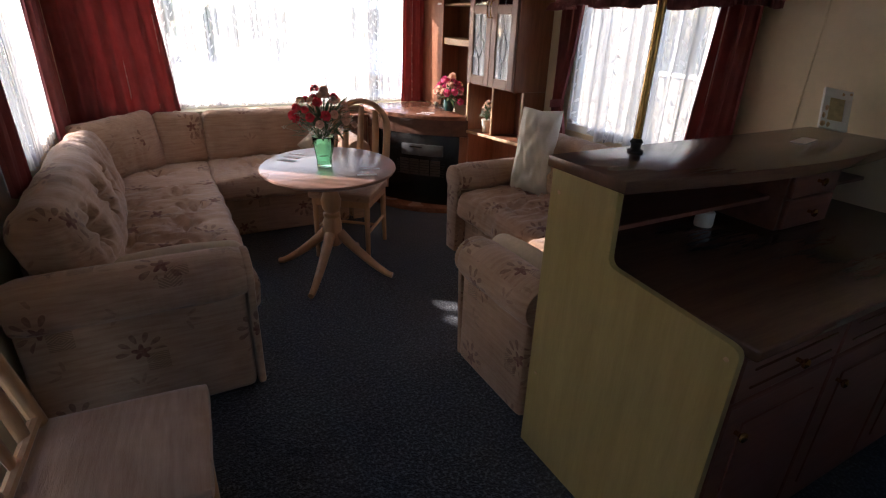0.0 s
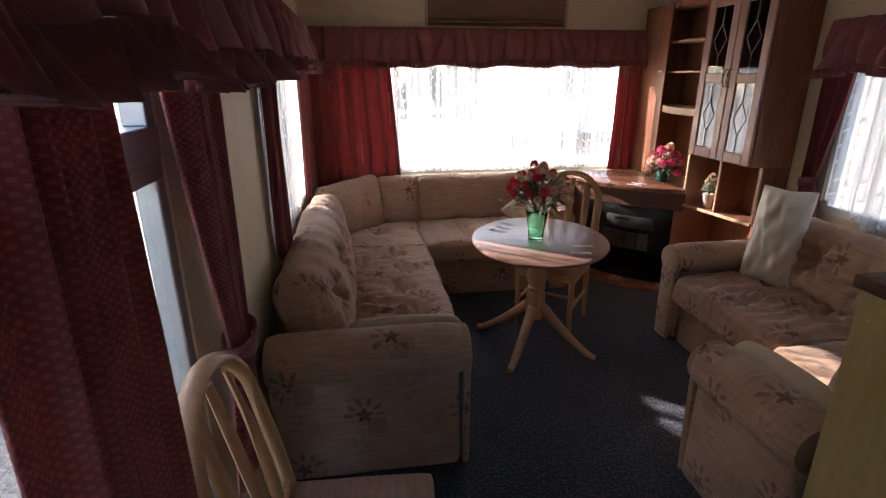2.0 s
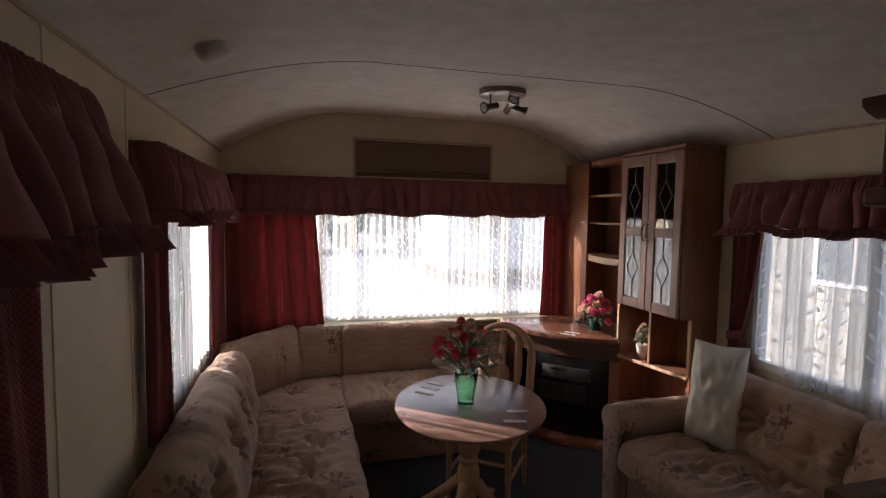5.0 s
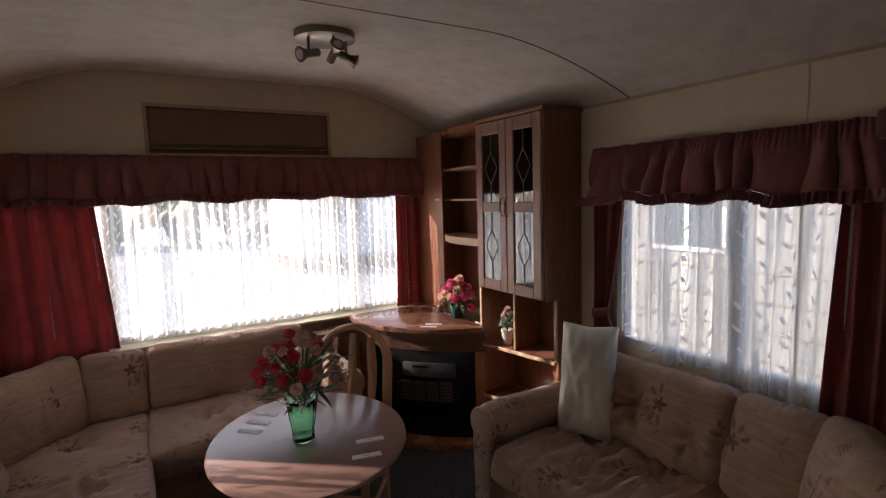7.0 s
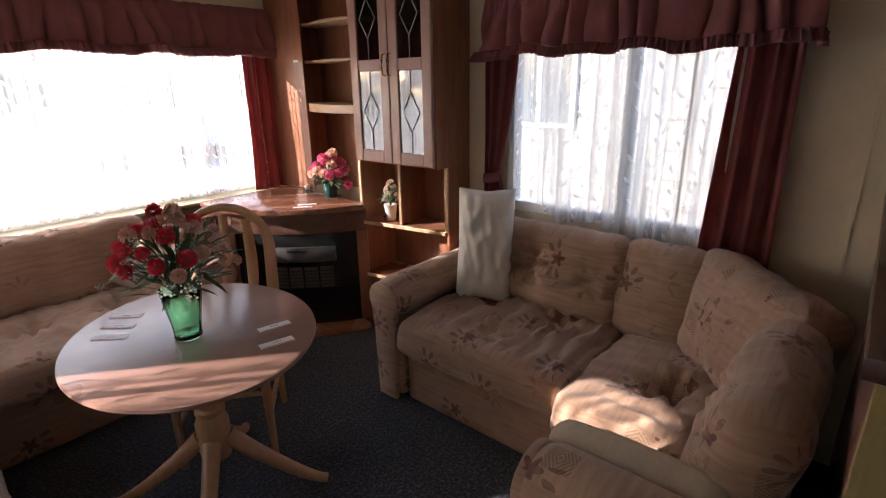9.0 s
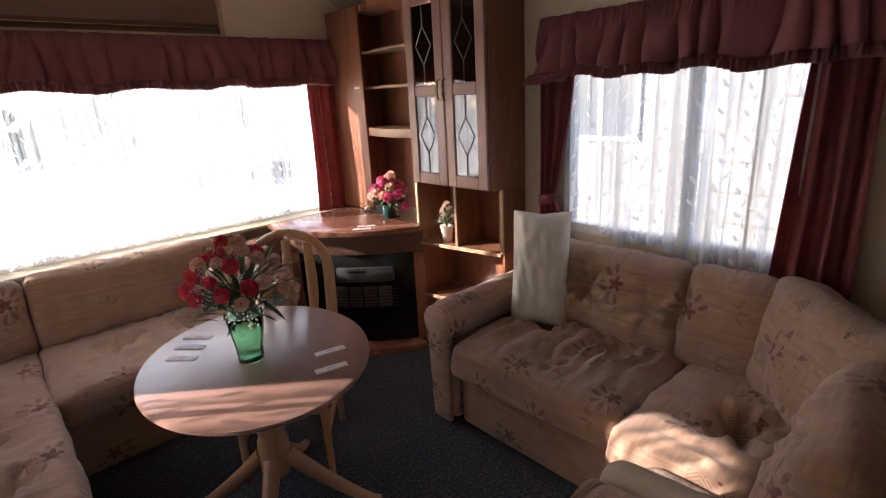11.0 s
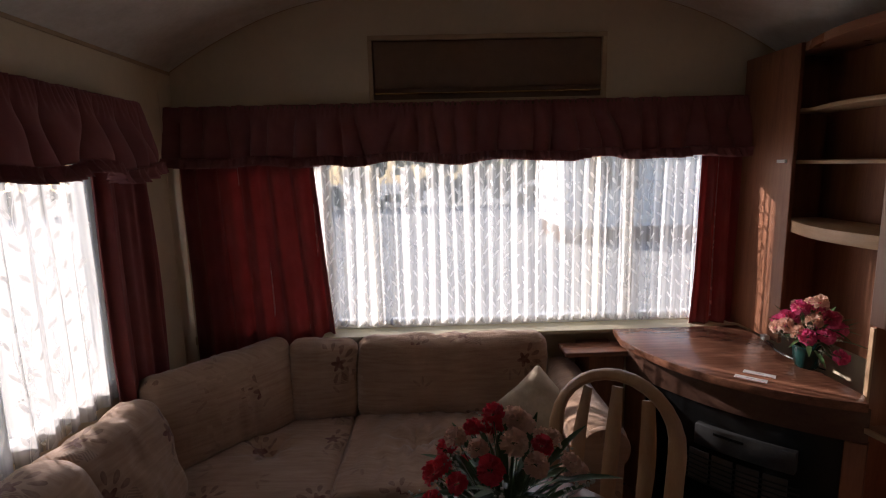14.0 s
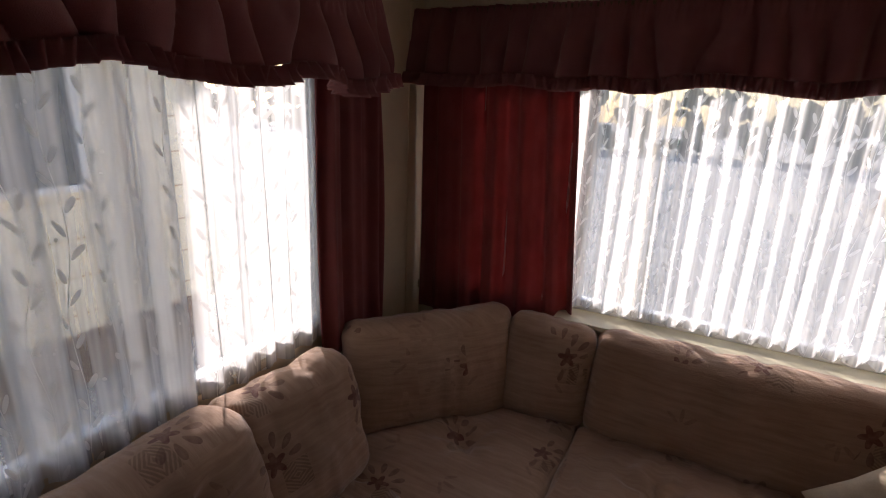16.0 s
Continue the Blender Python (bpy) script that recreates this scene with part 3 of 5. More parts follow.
part("sash_frame", tilted(boxes((-0.01, 0.17, -0.33, 0.01, 1.22, -0.30), (-0.01, 0.17, -0.03, 0.01, 1.22, 0), (-0.01, 0.17, -0.30, 0.01, 0.2, -0.03), (-0.01, 1.19, -0.30, 0.01, 1.22, -0.03))), M_ALU, win)
g = part("pane", tilted(box(-0.002, 0.2, -0.3, 0.002, 1.19, -0.03, 0)), M_PANE, win)
g.visible_shadow = False
bpy.data.objects.remove(sash)

# panel recess with a blind over the front window
t = thing("blind_box", "brown boarded recess with a brass rod", "blind", (1.11, YF, 1.955))
part("back_panel", box(0.545, YF - 0.008, 1.965, 1.675, YF + 0.004, 2.265, 0.002), M_BROWN, t)
part("frame", boxes((0.525, YF - 0.03, 1.955, 1.695, YF - 0.001, 1.975), (0.525, YF - 0.03, 2.255, 1.695, YF - 0.001, 2.277), (0.525, YF - 0.03, 1.975, 0.545, YF - 0.001, 2.255), (1.672, YF - 0.03, 1.975, 1.695, YF - 0.001, 2.255)), M_TRIM, t)
part("blind", box(0.55, YF - 0.018, 2.03, 1.67, YF - 0.009, 2.25, 0.003), plain("brown_blind_cloth", (0.20, 0.125, 0.08), 0.8, var=0.1), t)
part("rod", tube([(0.55, YF - 0.02, 2.005), (1.67, YF - 0.02, 2.005)], 0.005), M_BRASS, t, "thin brass rod", True)


# ---- curtains, valances, lace ----
def valance(name_label, m, width, height, flare=0.07, folds=14, seed=1.0, ret=0.12):
    """A gathered pelmet with a frilled hem; local x along the wall, -y into the room, z down from the top."""
    t = tagged(new("valance"), name_label, "valance")
    t.matrix_world = m
    total = width + 2 * ret

    def surface(off, v0, v1, frill):
        nx, nz = (700, 5) if frill else (420, 26)
        bm = bmesh.new()
        uvs = bm.loops.layers.uv.new("uv")
        rows = []
        for j in range(nz + 1):
            v = v0 + (v1 - v0) * j / nz
            row = []
            for i in range(nx + 1):
                s = total * i / nx
                f = folds * 2 * math.pi * s / width
                g = 2.2 * abs(math.sin(f * 0.5 + 2.6 * noise.noise(Vector((s * 5, v * 0.7, seed))))) ** 0.6 - 1.3 + 0.9 * noise.noise(Vector((s * 13, v * 2.0, seed)))
                fine = math.sin(f * 5.0 + 3 * noise.noise(Vector((s * 18, 0, seed)))) * (1.0 if frill else max(0, 1 - v * 3.2))
                out = flare * v ** 0.8 + 0.026 * g * min(1, v * 2.2) + 0.011 * fine + off
                if frill:
                    out += 0.006 + 0.019 * math.sin(f * 4.0 + 2 * noise.noise(Vector((s * 25, v, seed)))) * (v - v0) / max(1e-4, v1 - v0) * 1.3
                if s < ret:
                    x, y = -width / 2 - out * 0.5, -(s)
                    y = -s - out * s / ret
                elif s > total - ret:
                    x, y = width / 2 + out * 0.5, -(total - s) - out * (total - s) / ret
                else:
                    k = (s - ret) / width
                    x, y = (k - 0.5) * (width + out), -ret - out
                swag = 0.014 * (abs(((s / width * 5.5) % 1) - 0.5) * 2) ** 2 + 0.030 * noise.noise(Vector((s * 4.3, 1, seed)))
                z = -v * height - swag * v + 0.006 * noise.noise(Vector((s * 20, 3, seed))) * (1 - v)
                row.append(bm.verts.new((x, y, z)))
            rows.append(row)
        for j in range(nz):
            for i in range(nx):
                f = bm.faces.new((rows[j][i], rows[j + 1][i], rows[j + 1][i + 1], rows[j][i + 1]))
                for lp, (a, b) in zip(f.loops, ((i, j), (i, j + 1), (i + 1, j + 1), (i + 1, j))):
                    lp[uvs].uv = (a / nx * total * 1.6, -b / nz * height)
        return bm

    def add(nm, bm, mat, lab=""):
        me = bpy.data.meshes.new(nm)
        bm.to_mesh(me)
        bm.free()
        me.materials.append(mat)
        me.shade_smooth()
        ob = new(nm, me)
        ob.parent = t
        thick(ob, 0.003)
        return tagged(ob, lab)

    add("pelmet", surface(0.0, 0.0, 0.86, False), M_VALANCE)
    add("frill", surface(0.006, 0.86, 1.02, True), M_VALANCE, "small ruffled hem")
    bmb = box(-width / 2, -ret, -0.02, width / 2, -0.002, -0.006, 0.002)
    me = bpy.data.meshes.new("board")
    bmb.to_mesh(me)
    bmb.free()
    me.materials.append(M_BROWN)
    new("board", me).parent = t
    return t


valance("long gathered wine-red valance over the end window", pose(0.925, YF - 0.002, 1.955), 2.90, 0.28, 0.035, 26, 1.0, 0.09)
valance("gathered wine-red valance over the side window", pose(XL + 0.002, 3.13, 1.93, 0, 0, 90), 1.62, 0.285, 0.045, 15, 2.0, 0.09)
valance("wide wine-red valance over the tall glazed panel", pose(XL + 0.002, 0.86, 1.97, 0, 0, 90), 1.70, 0.37, 0.11, 12, 3.0, 0.09)
valance("gathered wine-red valance over the sofa window", pose(XR - 0.002, 2.02, 1.885, 0, 0, -90), 1.34, 0.275, 0.045, 13, 4.0, 0.075)


def curtain(label, m, width, height, folds, shape=None, seed=1.0, mat=None, tie=None, depth=0.022):
    t = tagged(new("curtain"), label, "curtain")
    t.matrix_world = m
    bm = drape(width, height, folds, depth, 80, 40, shape, seed)
    me = bpy.data.meshes.new("drape")
    bm.to_mesh(me)
    bm.free()
    me.materials.append(mat or M_RED)
    me.shade_smooth()
    ob = new("drape", me)
    ob.parent = t
    thick(ob, 0.003)
    if tie:
        w, z, x = tie
        pts = [(x + w * math.cos(a), 0.045 * math.sin(a), z + 0.01 * math.cos(a)) for a in [2 * math.pi * k / 24 for k in range(25)]]
        b = bmesh.new()
        rows = [[b.verts.new((p[0], p[1], p[2] + dz)) for p in pts[:-1]] for dz in (-0.025, 0.025)]
        for i in range(24):
            b.faces.new((rows[0][i], rows[0][(i + 1) % 24], rows[1][(i + 1) % 24], rows[1][i]))
        tb = part("tieback", b, mat or M_RED, None, "cloth tieback band", True)
        tb.parent = t
        thick(tb, 0.005)
    return t


def tied(at, pinch, side, low=1.0):
    """Shape of a curtain drawn in at height at (0 top, 1 bottom) towards one side."""
    def f(u, v):
        if v < at:
            k = 1 + (pinch - 1) * (v / at) ** 1.6
        else:
            k = pinch + (low - pinch) * min(1, (v - at) / (1 - at)) ** 0.8
        return k, side * (1 - k) * 0.5, 0, 0.5 + 0.5 * k
    return f


def slant(bottom, side):
    def f(u, v):
        k = 1 + (bottom - 1) * v
        return k, side * (k - 1) * 0.5, 0, 1
    return f


ZV = 1.80
curtain("wine-red curtain lit from behind at the end window", pose(-0.095, YF - 0.06, ZV), 0.64, 1.12, 5.5, lambda u, v: (1 + 0.13 * v, 0.065 * v, 0, 1), 1.0)
curtain("narrow wine-red curtain beside the tall cupboard", pose(2.275, YF - 0.07, ZV), 0.19, 1.0, 2.6, lambda u, v: (1 + 0.32 * v, -0.0 * v, 0, 1), 2.0, depth=0.018)
curtain("wine-red curtain in the corner of the side window", pose(XL + 0.055, 3.85, ZV, 0, 0, 90), 0.36, 1.08, 3.4, slant(1.05, 1), 3.0, depth=0.02)
curtain("dark wine-red curtain at the side window", pose(XL + 0.05, 2.47, ZV, 0, 0, 90), 0.24, 1.0, 3.0, None, 4.0, depth=0.016)
curtain("tied-back wine-red curtain behind the white pillow", pose(XR - 0.05, 2.61, 1.75, 0, 0, -90), 0.2, 0.95, 2.6, tied(0.78, 0.45, -1, 0.8), 5.0, tie=(0.05, -0.74, -0.055), depth=0.018)
curtain("full wine-red curtain at the sofa window", pose(XR - 0.05, 1.47, 1.75, 0, 0, -90), 0.20, 1.02, 2.8, lambda u, v: (1 + 0.3 * v, -0.08 * v, 0, 1), 6.0)
curtain("waffle-weave wine-red curtain near the glazed panel", pose(XL + 0.075, 0.71, 1.85, 0, 0, 90), 0.33, 1.78, 4.0, lambda u, v: (0.8 + 0.42 * v, 0, 0, 1), 7.0, M_WAFFLE, depth=0.024)
curtain("tied-back waffle-weave wine-red curtain", pose(XL + 0.07, 1.30, 1.85, 0, 0, 90), 0.36, 1.35, 3.2, tied(0.70, 0.42, 1, 0.75), 8.0, M_WAFFLE, tie=(0.09, -0.95, 0.105), depth=0.022)


def lace_curtain(label, m, width, height, folds, seed, shape=None, hem=0.02, depth=0.014, mat=None):
    t = tagged(new("lace_curtain"), label, "net curtain")
    t.matrix_world = m
    bm = drape(width, height, folds, depth, int(folds * 9), 22, shape, seed, hem)
    me = bpy.data.meshes.new("net")
    bm.to_mesh(me)
    bm.free()
    me.materials.append(mat or M_LACE)
    me.shade_smooth()
    new("net", me).parent = t
    return t


lace_curtain("white leaf-patterned lace across the end window", pose(0.80, YF - 0.02, 1.75), 2.1, 0.925, 34, 1.0)
lace_curtain("white lace panel overlapping at the window's end", pose(2.06, YF - 0.035, 1.75), 0.55, 0.925, 10, 2.0)
lace_curtain("sheer leaf-patterned lace at the side window", pose(XL + 0.015, 3.105, 1.78, 0, 0, 90), 1.32, 1.0, 14, 3.0, mat=M_SHEER)
lace_curtain("white lace with a drooping hem over the sofa", pose(XR - 0.02, 2.06, 1.75, 0, 0, -90), 1.04, 0.96, 13, 4.0,
             lambda u, v: (1, 0, v * (0.12 * max(0, 1 - u * 1.6) + 0.03 * math.sin(u * 16)), 1), 0.03, 0.016, M_VEIL)


# ---- sofas ----
def rolled_arm(length, h=0.64, w=0.2, seed=0.0):
    """An arm along local x from 0 to length, with a rolled top and an upholstered end at x = length."""
    bm = box(0, -w * 0.38, 0.02, length - 0.01, w * 0.38, h - w * 0.35, 0.03, 3)
    segs, n = 28, 20
    roll = bmesh.new()
    rings = []
    for i in range(n + 1):
        u = i / n
        e = 0.86 + 0.14 * min(1, min(u, 1 - u) * 12) ** 0.5
        ring = []
        for k in range(segs):
            a = 2 * math.pi * k / segs
            r = (w * 0.56) * e * (1 + 0.025 * noise.noise(Vector((u * 7, math.cos(a) * 2, math.sin(a) * 2 + seed))))
            ring.append(roll.verts.new((u * length, r * math.cos(a), h - w * 0.5 + r * 0.9 * math.sin(a))))
        rings.append(ring)
    for a, b in zip(rings, rings[1:]):
        for k in range(segs):
            roll.faces.new((a[k], b[k], b[(k + 1) % segs], a[(k + 1) % segs]))
    roll.faces.new(rings[0])
    roll.faces.new(rings[-1][::-1])
    bmesh.ops.recalc_face_normals(roll, faces=roll.faces[:])
    face = []
    for k in range(25):
        a = math.pi * 1.22 - (math.pi * 1.44) * k / 24
        face.append((w * 0.50 * math.cos(a), h - w * 0.5 + w * 0.46 * math.sin(a)))
    face += [(w * 0.36, 0.32), (w * 0.30, 0.02), (-w * 0.30, 0.02), (-w * 0.36, 0.32)]
    front = prism(face, length - 0.004, length + 0.028, "x", 0.010)
    return bm, roll, front


def add_arm(t, m, length, h=0.64, w=0.2, seed=0.0):
    b, r, f = rolled_arm(length, h, w, seed)
    arm = part("arm", moved(b, m), M_UPH, t, "", True)
    part("roll", moved(r, m), M_UPH, arm, "", True)
    part("end_panel", moved(f, m), M_UPH, arm, "", True)
    return arm


sofa = thing("corner_sofa", "beige floral corner sofa with loose back cushions", "sofa", (0, 3.2, 0))
part("base", box(-0.42, 1.95, 0.015, 0.35, 4.36, 0.30, 0.02), M_UPH, sofa)
part("front_base", box(0.352, 3.58, 0.015, 1.36, 4.36, 0.30, 0.02), M_UPH, sofa)
add_arm(sofa, pose(-0.42, 1.875, 0), 0.765, 0.65, 0.21, 1.0)
add_arm(sofa, pose(1.45, 4.34, 0, 0, 0, -90), 0.74, 0.66, 0.2, 2.0)
part("seat_cushion", placed(cushion(1.56, 0.66, 0.17, 60, 7, 0.009, [(-0.75, 0.25, 0.03), (-0.35, 0.45, 0.035), (0.05, 0.25, 0.035), (0.45, 0.45, 0.035), (0.8, 0.25, 0.03), (-0.55, -0.5, 0.03), (0.2, -0.5, 0.03), (0.65, -0.45, 0.03)], 0.02, 1.0, 0.013), 0.085, 2.74, 0.375, 0, 0, -90), M_UPH, sofa, "", 60)
part("corner_seat", placed(cushion(0.66, 0.74, 0.16, 36, 7, 0.010, [(0, 0, 0.03)], 0.015, 2.0), 0.08, 3.86, 0.375), M_UPH, sofa, "", 60)
part("front_seat", placed(cushion(0.97, 0.66, 0.165, 44, 7, 0.009, [(-0.35, 0.1, 0.03), (0.3, 0.1, 0.03)], 0.02, 3.0, 0.009), 0.895, 3.84, 0.378), M_UPH, sofa, "", 60)
part("back_cushion", placed(cushion(1.26, 0.46, 0.22, 52, 4, 0.012, [(-0.6, 0.1, 0.05), (0.0, 0.1, 0.05), (0.6, 0.1, 0.05)], 0.035, 4.0), -0.255, 2.58, 0.63, 72, 0, 90), M_UPH, sofa, "", 60)
part("back_cushion", placed(cushion(0.46, 0.42, 0.18, 30, 4.5, 0.011, [], 0.03, 5.0), -0.27, 3.39, 0.62, 74, 0, 84), M_UPH, sofa, "", 60)
part("corner_cushion", placed(cushion(0.66, 0.42, 0.17, 32, 4.5, 0.010, [], 0.04, 6.0), -0.13, 3.98, 0.625, 76, 0, 48), M_UPH, sofa, "", 60)
part("back_cushion", placed(cushion(0.35, 0.40, 0.17, 28, 4.5, 0.010, [], 0.03, 7.0), 0.255, 4.22, 0.615, 76, 0, 5), M_UPH, sofa, "", 60)
part("back_cushion", placed(cushion(0.95, 0.40, 0.17, 40, 4.5, 0.011, [], 0.035, 8.0), 0.90, 4.24, 0.615, 76, 0, 0), M_UPH, sofa, "", 60)
t = thing("arm_pad", "ribbed beige cloth pad over the sofa arm", "cushion", (0.1, 2.05, 0.47))
part("pad", placed(cushion(0.50, 0.12, 0.16, 14, 3.5, 0.004, [], 0.02, 9.0), 0.13, 2.03, 0.535, 12, 0, 0), M_STRIPE, t, "", 60)
t = thing("scatter_cushion", "small beige ribbed cushion leaning on the sofa arm", "cushion", (1.27, 3.95, 0.46))
part("cover", placed(pillow(0.27, 0.27, 0.11, 22, 0.006, 10.0), 1.27, 3.97, 0.555, 55, 38, -40), M_STRIPE, t, "", 60)

sofa = thing("wraparound_sofa", "beige floral sofa wrapping round the corner by the bar", "sofa", (2.2, 1.8, 0))
part("base", box(1.87, 1.12, 0.015, 2.58, 2.66, 0.29, 0.02), M_UPH, sofa)
part("return_base", box(1.40, 1.12, 0.015, 1.868, 1.61, 0.29, 0.02), M_UPH, sofa)
add_arm(sofa, pose(2.56, 2.745, 0, 0, 0, 180), 0.72, 0.63, 0.19, 3.0)
add_arm(sofa, pose(1.305, 1.115, 0, 0, 0, 90), 0.505, 0.63, 0.2, 4.0)
part("seat_cushion", placed(cushion(0.85, 0.66, 0.18, 46, 6, 0.010, [(-0.45, 0.35, 0.03), (0.4, 0.35, 0.03), (0.0, -0.45, 0.025)], 0.02, 11.0, 0.013), 2.13, 2.235, 0.38, 0, 0, -90), M_UPH, sofa, "", 60)
part("corner_seat", placed(cushion(0.80, 0.66, 0.17, 46, 6, 0.013, [(-0.25, 0.05, 0.06)], 0.03, 12.0, 0.006), 2.12, 1.49, 0.375, 0, 0, 0), M_UPH, sofa, "", 60)
part("seat_cushion", placed(cushion(0.34, 0.50, 0.15, 16, 4, 0.006, [(0, 0.2, 0.02)], 0.015, 13.0), 1.57, 1.43, 0.37), M_UPH, sofa, "", 60)
part("back_cushion", placed(cushion(0.82, 0.42, 0.19, 40, 4.5, 0.011, [(-0.1, 0.05, 0.05), (0.65, -0.1, 0.02)], 0.035, 14.0), 2.46, 2.26, 0.625, 74, 0, -90), M_UPH, sofa, "", 60)
part("back_cushion", placed(cushion(0.39, 0.42, 0.18, 30, 4.5, 0.011, [], 0.03, 15.0), 2.47, 1.69, 0.625, 74, 0, -92), M_UPH, sofa, "", 60)
part("corner_cushion", placed(cushion(0.66, 0.44, 0.18, 34, 4.5, 0.011, [], 0.04, 16.0), 2.29, 1.355, 0.635, 74, 0, -138), M_UPH, sofa, "", 60)
part("back_cushion", placed(cushion(0.62, 0.42, 0.19, 34, 4, 0.012, [(0, 0.1, 0.04)], 0.03, 17.0), 1.76, 1.22, 0.62, 76, 0, 180), M_UPH, sofa, "", 60)
t = thing("arm_pad", "ribbed beige cloth pad beside the sofa arm", "cushion", (1.43, 1.4, 0.47))
part("pad", placed(cushion(0.46, 0.12, 0.18, 14, 3.5, 0.004, [], 0.02, 18.0), 1.45, 1.43, 0.53, 12, 0, -88), M_STRIPE, t, "", 60)
t = thing("white_pillow", "creased cream satin pillow standing on the sofa", "pillow", (2.3, 2.53, 0.46))
part("cover", placed(pillow(0.28, 0.57, 0.14, 44, 0.016, 19.0), 2.31, 2.52, 0.72, 78, 0, -62), M_PILLOW, t, "", 60)


# ---- round table ----
TX, TY = 0.985, 2.785
OVAL = pose(TX, TY, 0, 0, 0, 74) @ Matrix.Diagonal((1.02, 0.86, 1, 1)) @ pose(-TX, -TY, 0)
t = thing("round_table", "oval cherry-topped pedestal table with four splayed legs", "table", (TX, TY, 0))
part("tabletop", moved(lathe([(0.001, 0.664), (0.40, 0.664), (0.425, 0.668), (0.435, 0.676), (0.452, 0.680), (0.458, 0.688), (0.456, 0.696), (0.447, 0.700), (0.001, 0.700)], 96, (TX, TY, 0)), OVAL), M_TABLE, t, "glossy cherry veneer top", 40)
part("pedestal", lathe([(0.09, 0.66), (0.09, 0.645), (0.05, 0.63), (0.038, 0.60), (0.05, 0.585), (0.035, 0.57), (0.045, 0.53), (0.062, 0.48), (0.055, 0.43), (0.04, 0.405), (0.052, 0.395), (0.052, 0.38), (0.045, 0.37), (0.058, 0.34), (0.06, 0.22), (0.05, 0.19), (0.02, 0.18)][::-1], 48, (TX, TY, 0),
                     lambda a, z: 1 - (0.05 * abs(math.sin(8 * a)) if 0.21 < z < 0.36 else 0)), M_BEECH, t, "turned and fluted beech column", 40)
for ang in (232, 139, -41, 49):
    a = radians(ang)
    pts, rs = [], []
    for k in range(15):
        u = k / 14
        r = 0.045 + 0.345 * u
        z = 0.27 - 0.255 * (1 - (1 - u) ** 1.8) + 0.03 * math.sin(u * math.pi)
        pts.append((TX + r * math.cos(a), TY + r * math.sin(a), max(z, 0.019)))
        rs.append(0.034 - 0.016 * u)
    part("leg", tube(pts, rs, 12), M_BEECH, t, "", True)


# ---- chairs ----
def dining_chair():
    """Faces local -y."""
    c = thing("dining_chair", "pale beech dining chair with arched slatted back and floral seat", "chair", (0, 0, 0), "dining chairs")
    part("seat", placed(cushion(0.42, 0.43, 0.055, 14, 7, 0.002, [], 0.012, 1.0), 0, 0.0, 0.452), M_UPH, c, "beige floral seat pad", 60)
    part("seat_frame", box(-0.195, -0.19, 0.375, 0.195, 0.19, 0.428, 0.006), M_BEECH, c)
    for sx in (-1, 1):
        part("leg", tube([(sx * 0.18, -0.175, 0.0), (sx * 0.175, -0.172, 0.40)], [0.014, 0.02], 12), M_BEECH, c, "", True)
        part("leg", tube([(sx * 0.175, 0.22, 0.0), (sx * 0.175, 0.19, 0.25), (sx * 0.175, 0.19, 0.44)], [0.014, 0.019, 0.019], 12), M_BEECH, c, "", True)
        part("stretcher", tube([(sx * 0.178, -0.17, 0.2), (sx * 0.175, 0.195, 0.2)], 0.011, 8), M_BEECH, c, "", True)
    part("stretcher", tube([(-0.17, 0.0, 0.2), (0.17, 0.0, 0.2)], 0.011, 8), M_BEECH, c, "", True)

    def lean(z):
        return 0.19 + 0.115 * ((z - 0.42) / 0.55) ** 1.15 if z > 0.42 else 0.19

    pts = [(-0.19, lean(z), z) for z in (0.42, 0.5, 0.58, 0.66, 0.74, 0.79)]
    for k in range(1, 14):
        a = math.pi * (1 - k / 14)
        z = 0.80 + 0.18 * math.sin(a)
        pts.append((0.19 * math.cos(a), lean(z), z))
    pts += [(0.19, lean(z), z) for z in (0.79, 0.74, 0.66, 0.58, 0.5, 0.42)]
    part("backrest", tube(pts, 0.026, 12, 0.7), M_BEECH, c, "arched beech back hoop", True)
    part("back_rail", tube([(-0.18, lean(0.5), 0.5), (0.18, lean(0.5), 0.5)], 0.016, 8), M_BEECH, c, "", True)
    for sx in (-0.095, 0.0, 0.095):
        top = 0.945 if sx == 0 else 0.925
        sl = []
        for k in range(9):
            z = 0.5 + (top - 0.5) * k / 8
            sl.append((sx * (1 + 0.15 * math.sin(math.pi * k / 8)), lean(z), z))
        part("slat", tube(sl, [0.019 + 0.006 * math.sin(math.pi * k / 8) for k in range(9)], 8, 0.4), M_BEECH, c, "", True)
    return c


chair = dining_chair()
chair.matrix_world = pose(1.20, 3.07, 0, 0, 0, -38.7)
copy_thing(chair, pose(-0.085, 1.085, 0, 0, 0, 86))


# ---- fireplace ----
A, B = Vector((1.70, 4.11)), Vector((2.285, 3.39))
U = (B - A).normalized()
W = Vector((U.y, -U.x))
if W.x > 0:
    W = -W
LEN = (B - A).length


def fp(u, w):
    p = A + U * u * LEN + W * w
    return (p.x, p.y)


def bow(inset, bulge, u0=0.0, u1=1.0, n=16):
    return [fp(u0 + (u1 - u0) * k / n, -inset + bulge * (1 - (2 * (u0 + (u1 - u0) * k / n) - 1) ** 2)) for k in range(n + 1)]


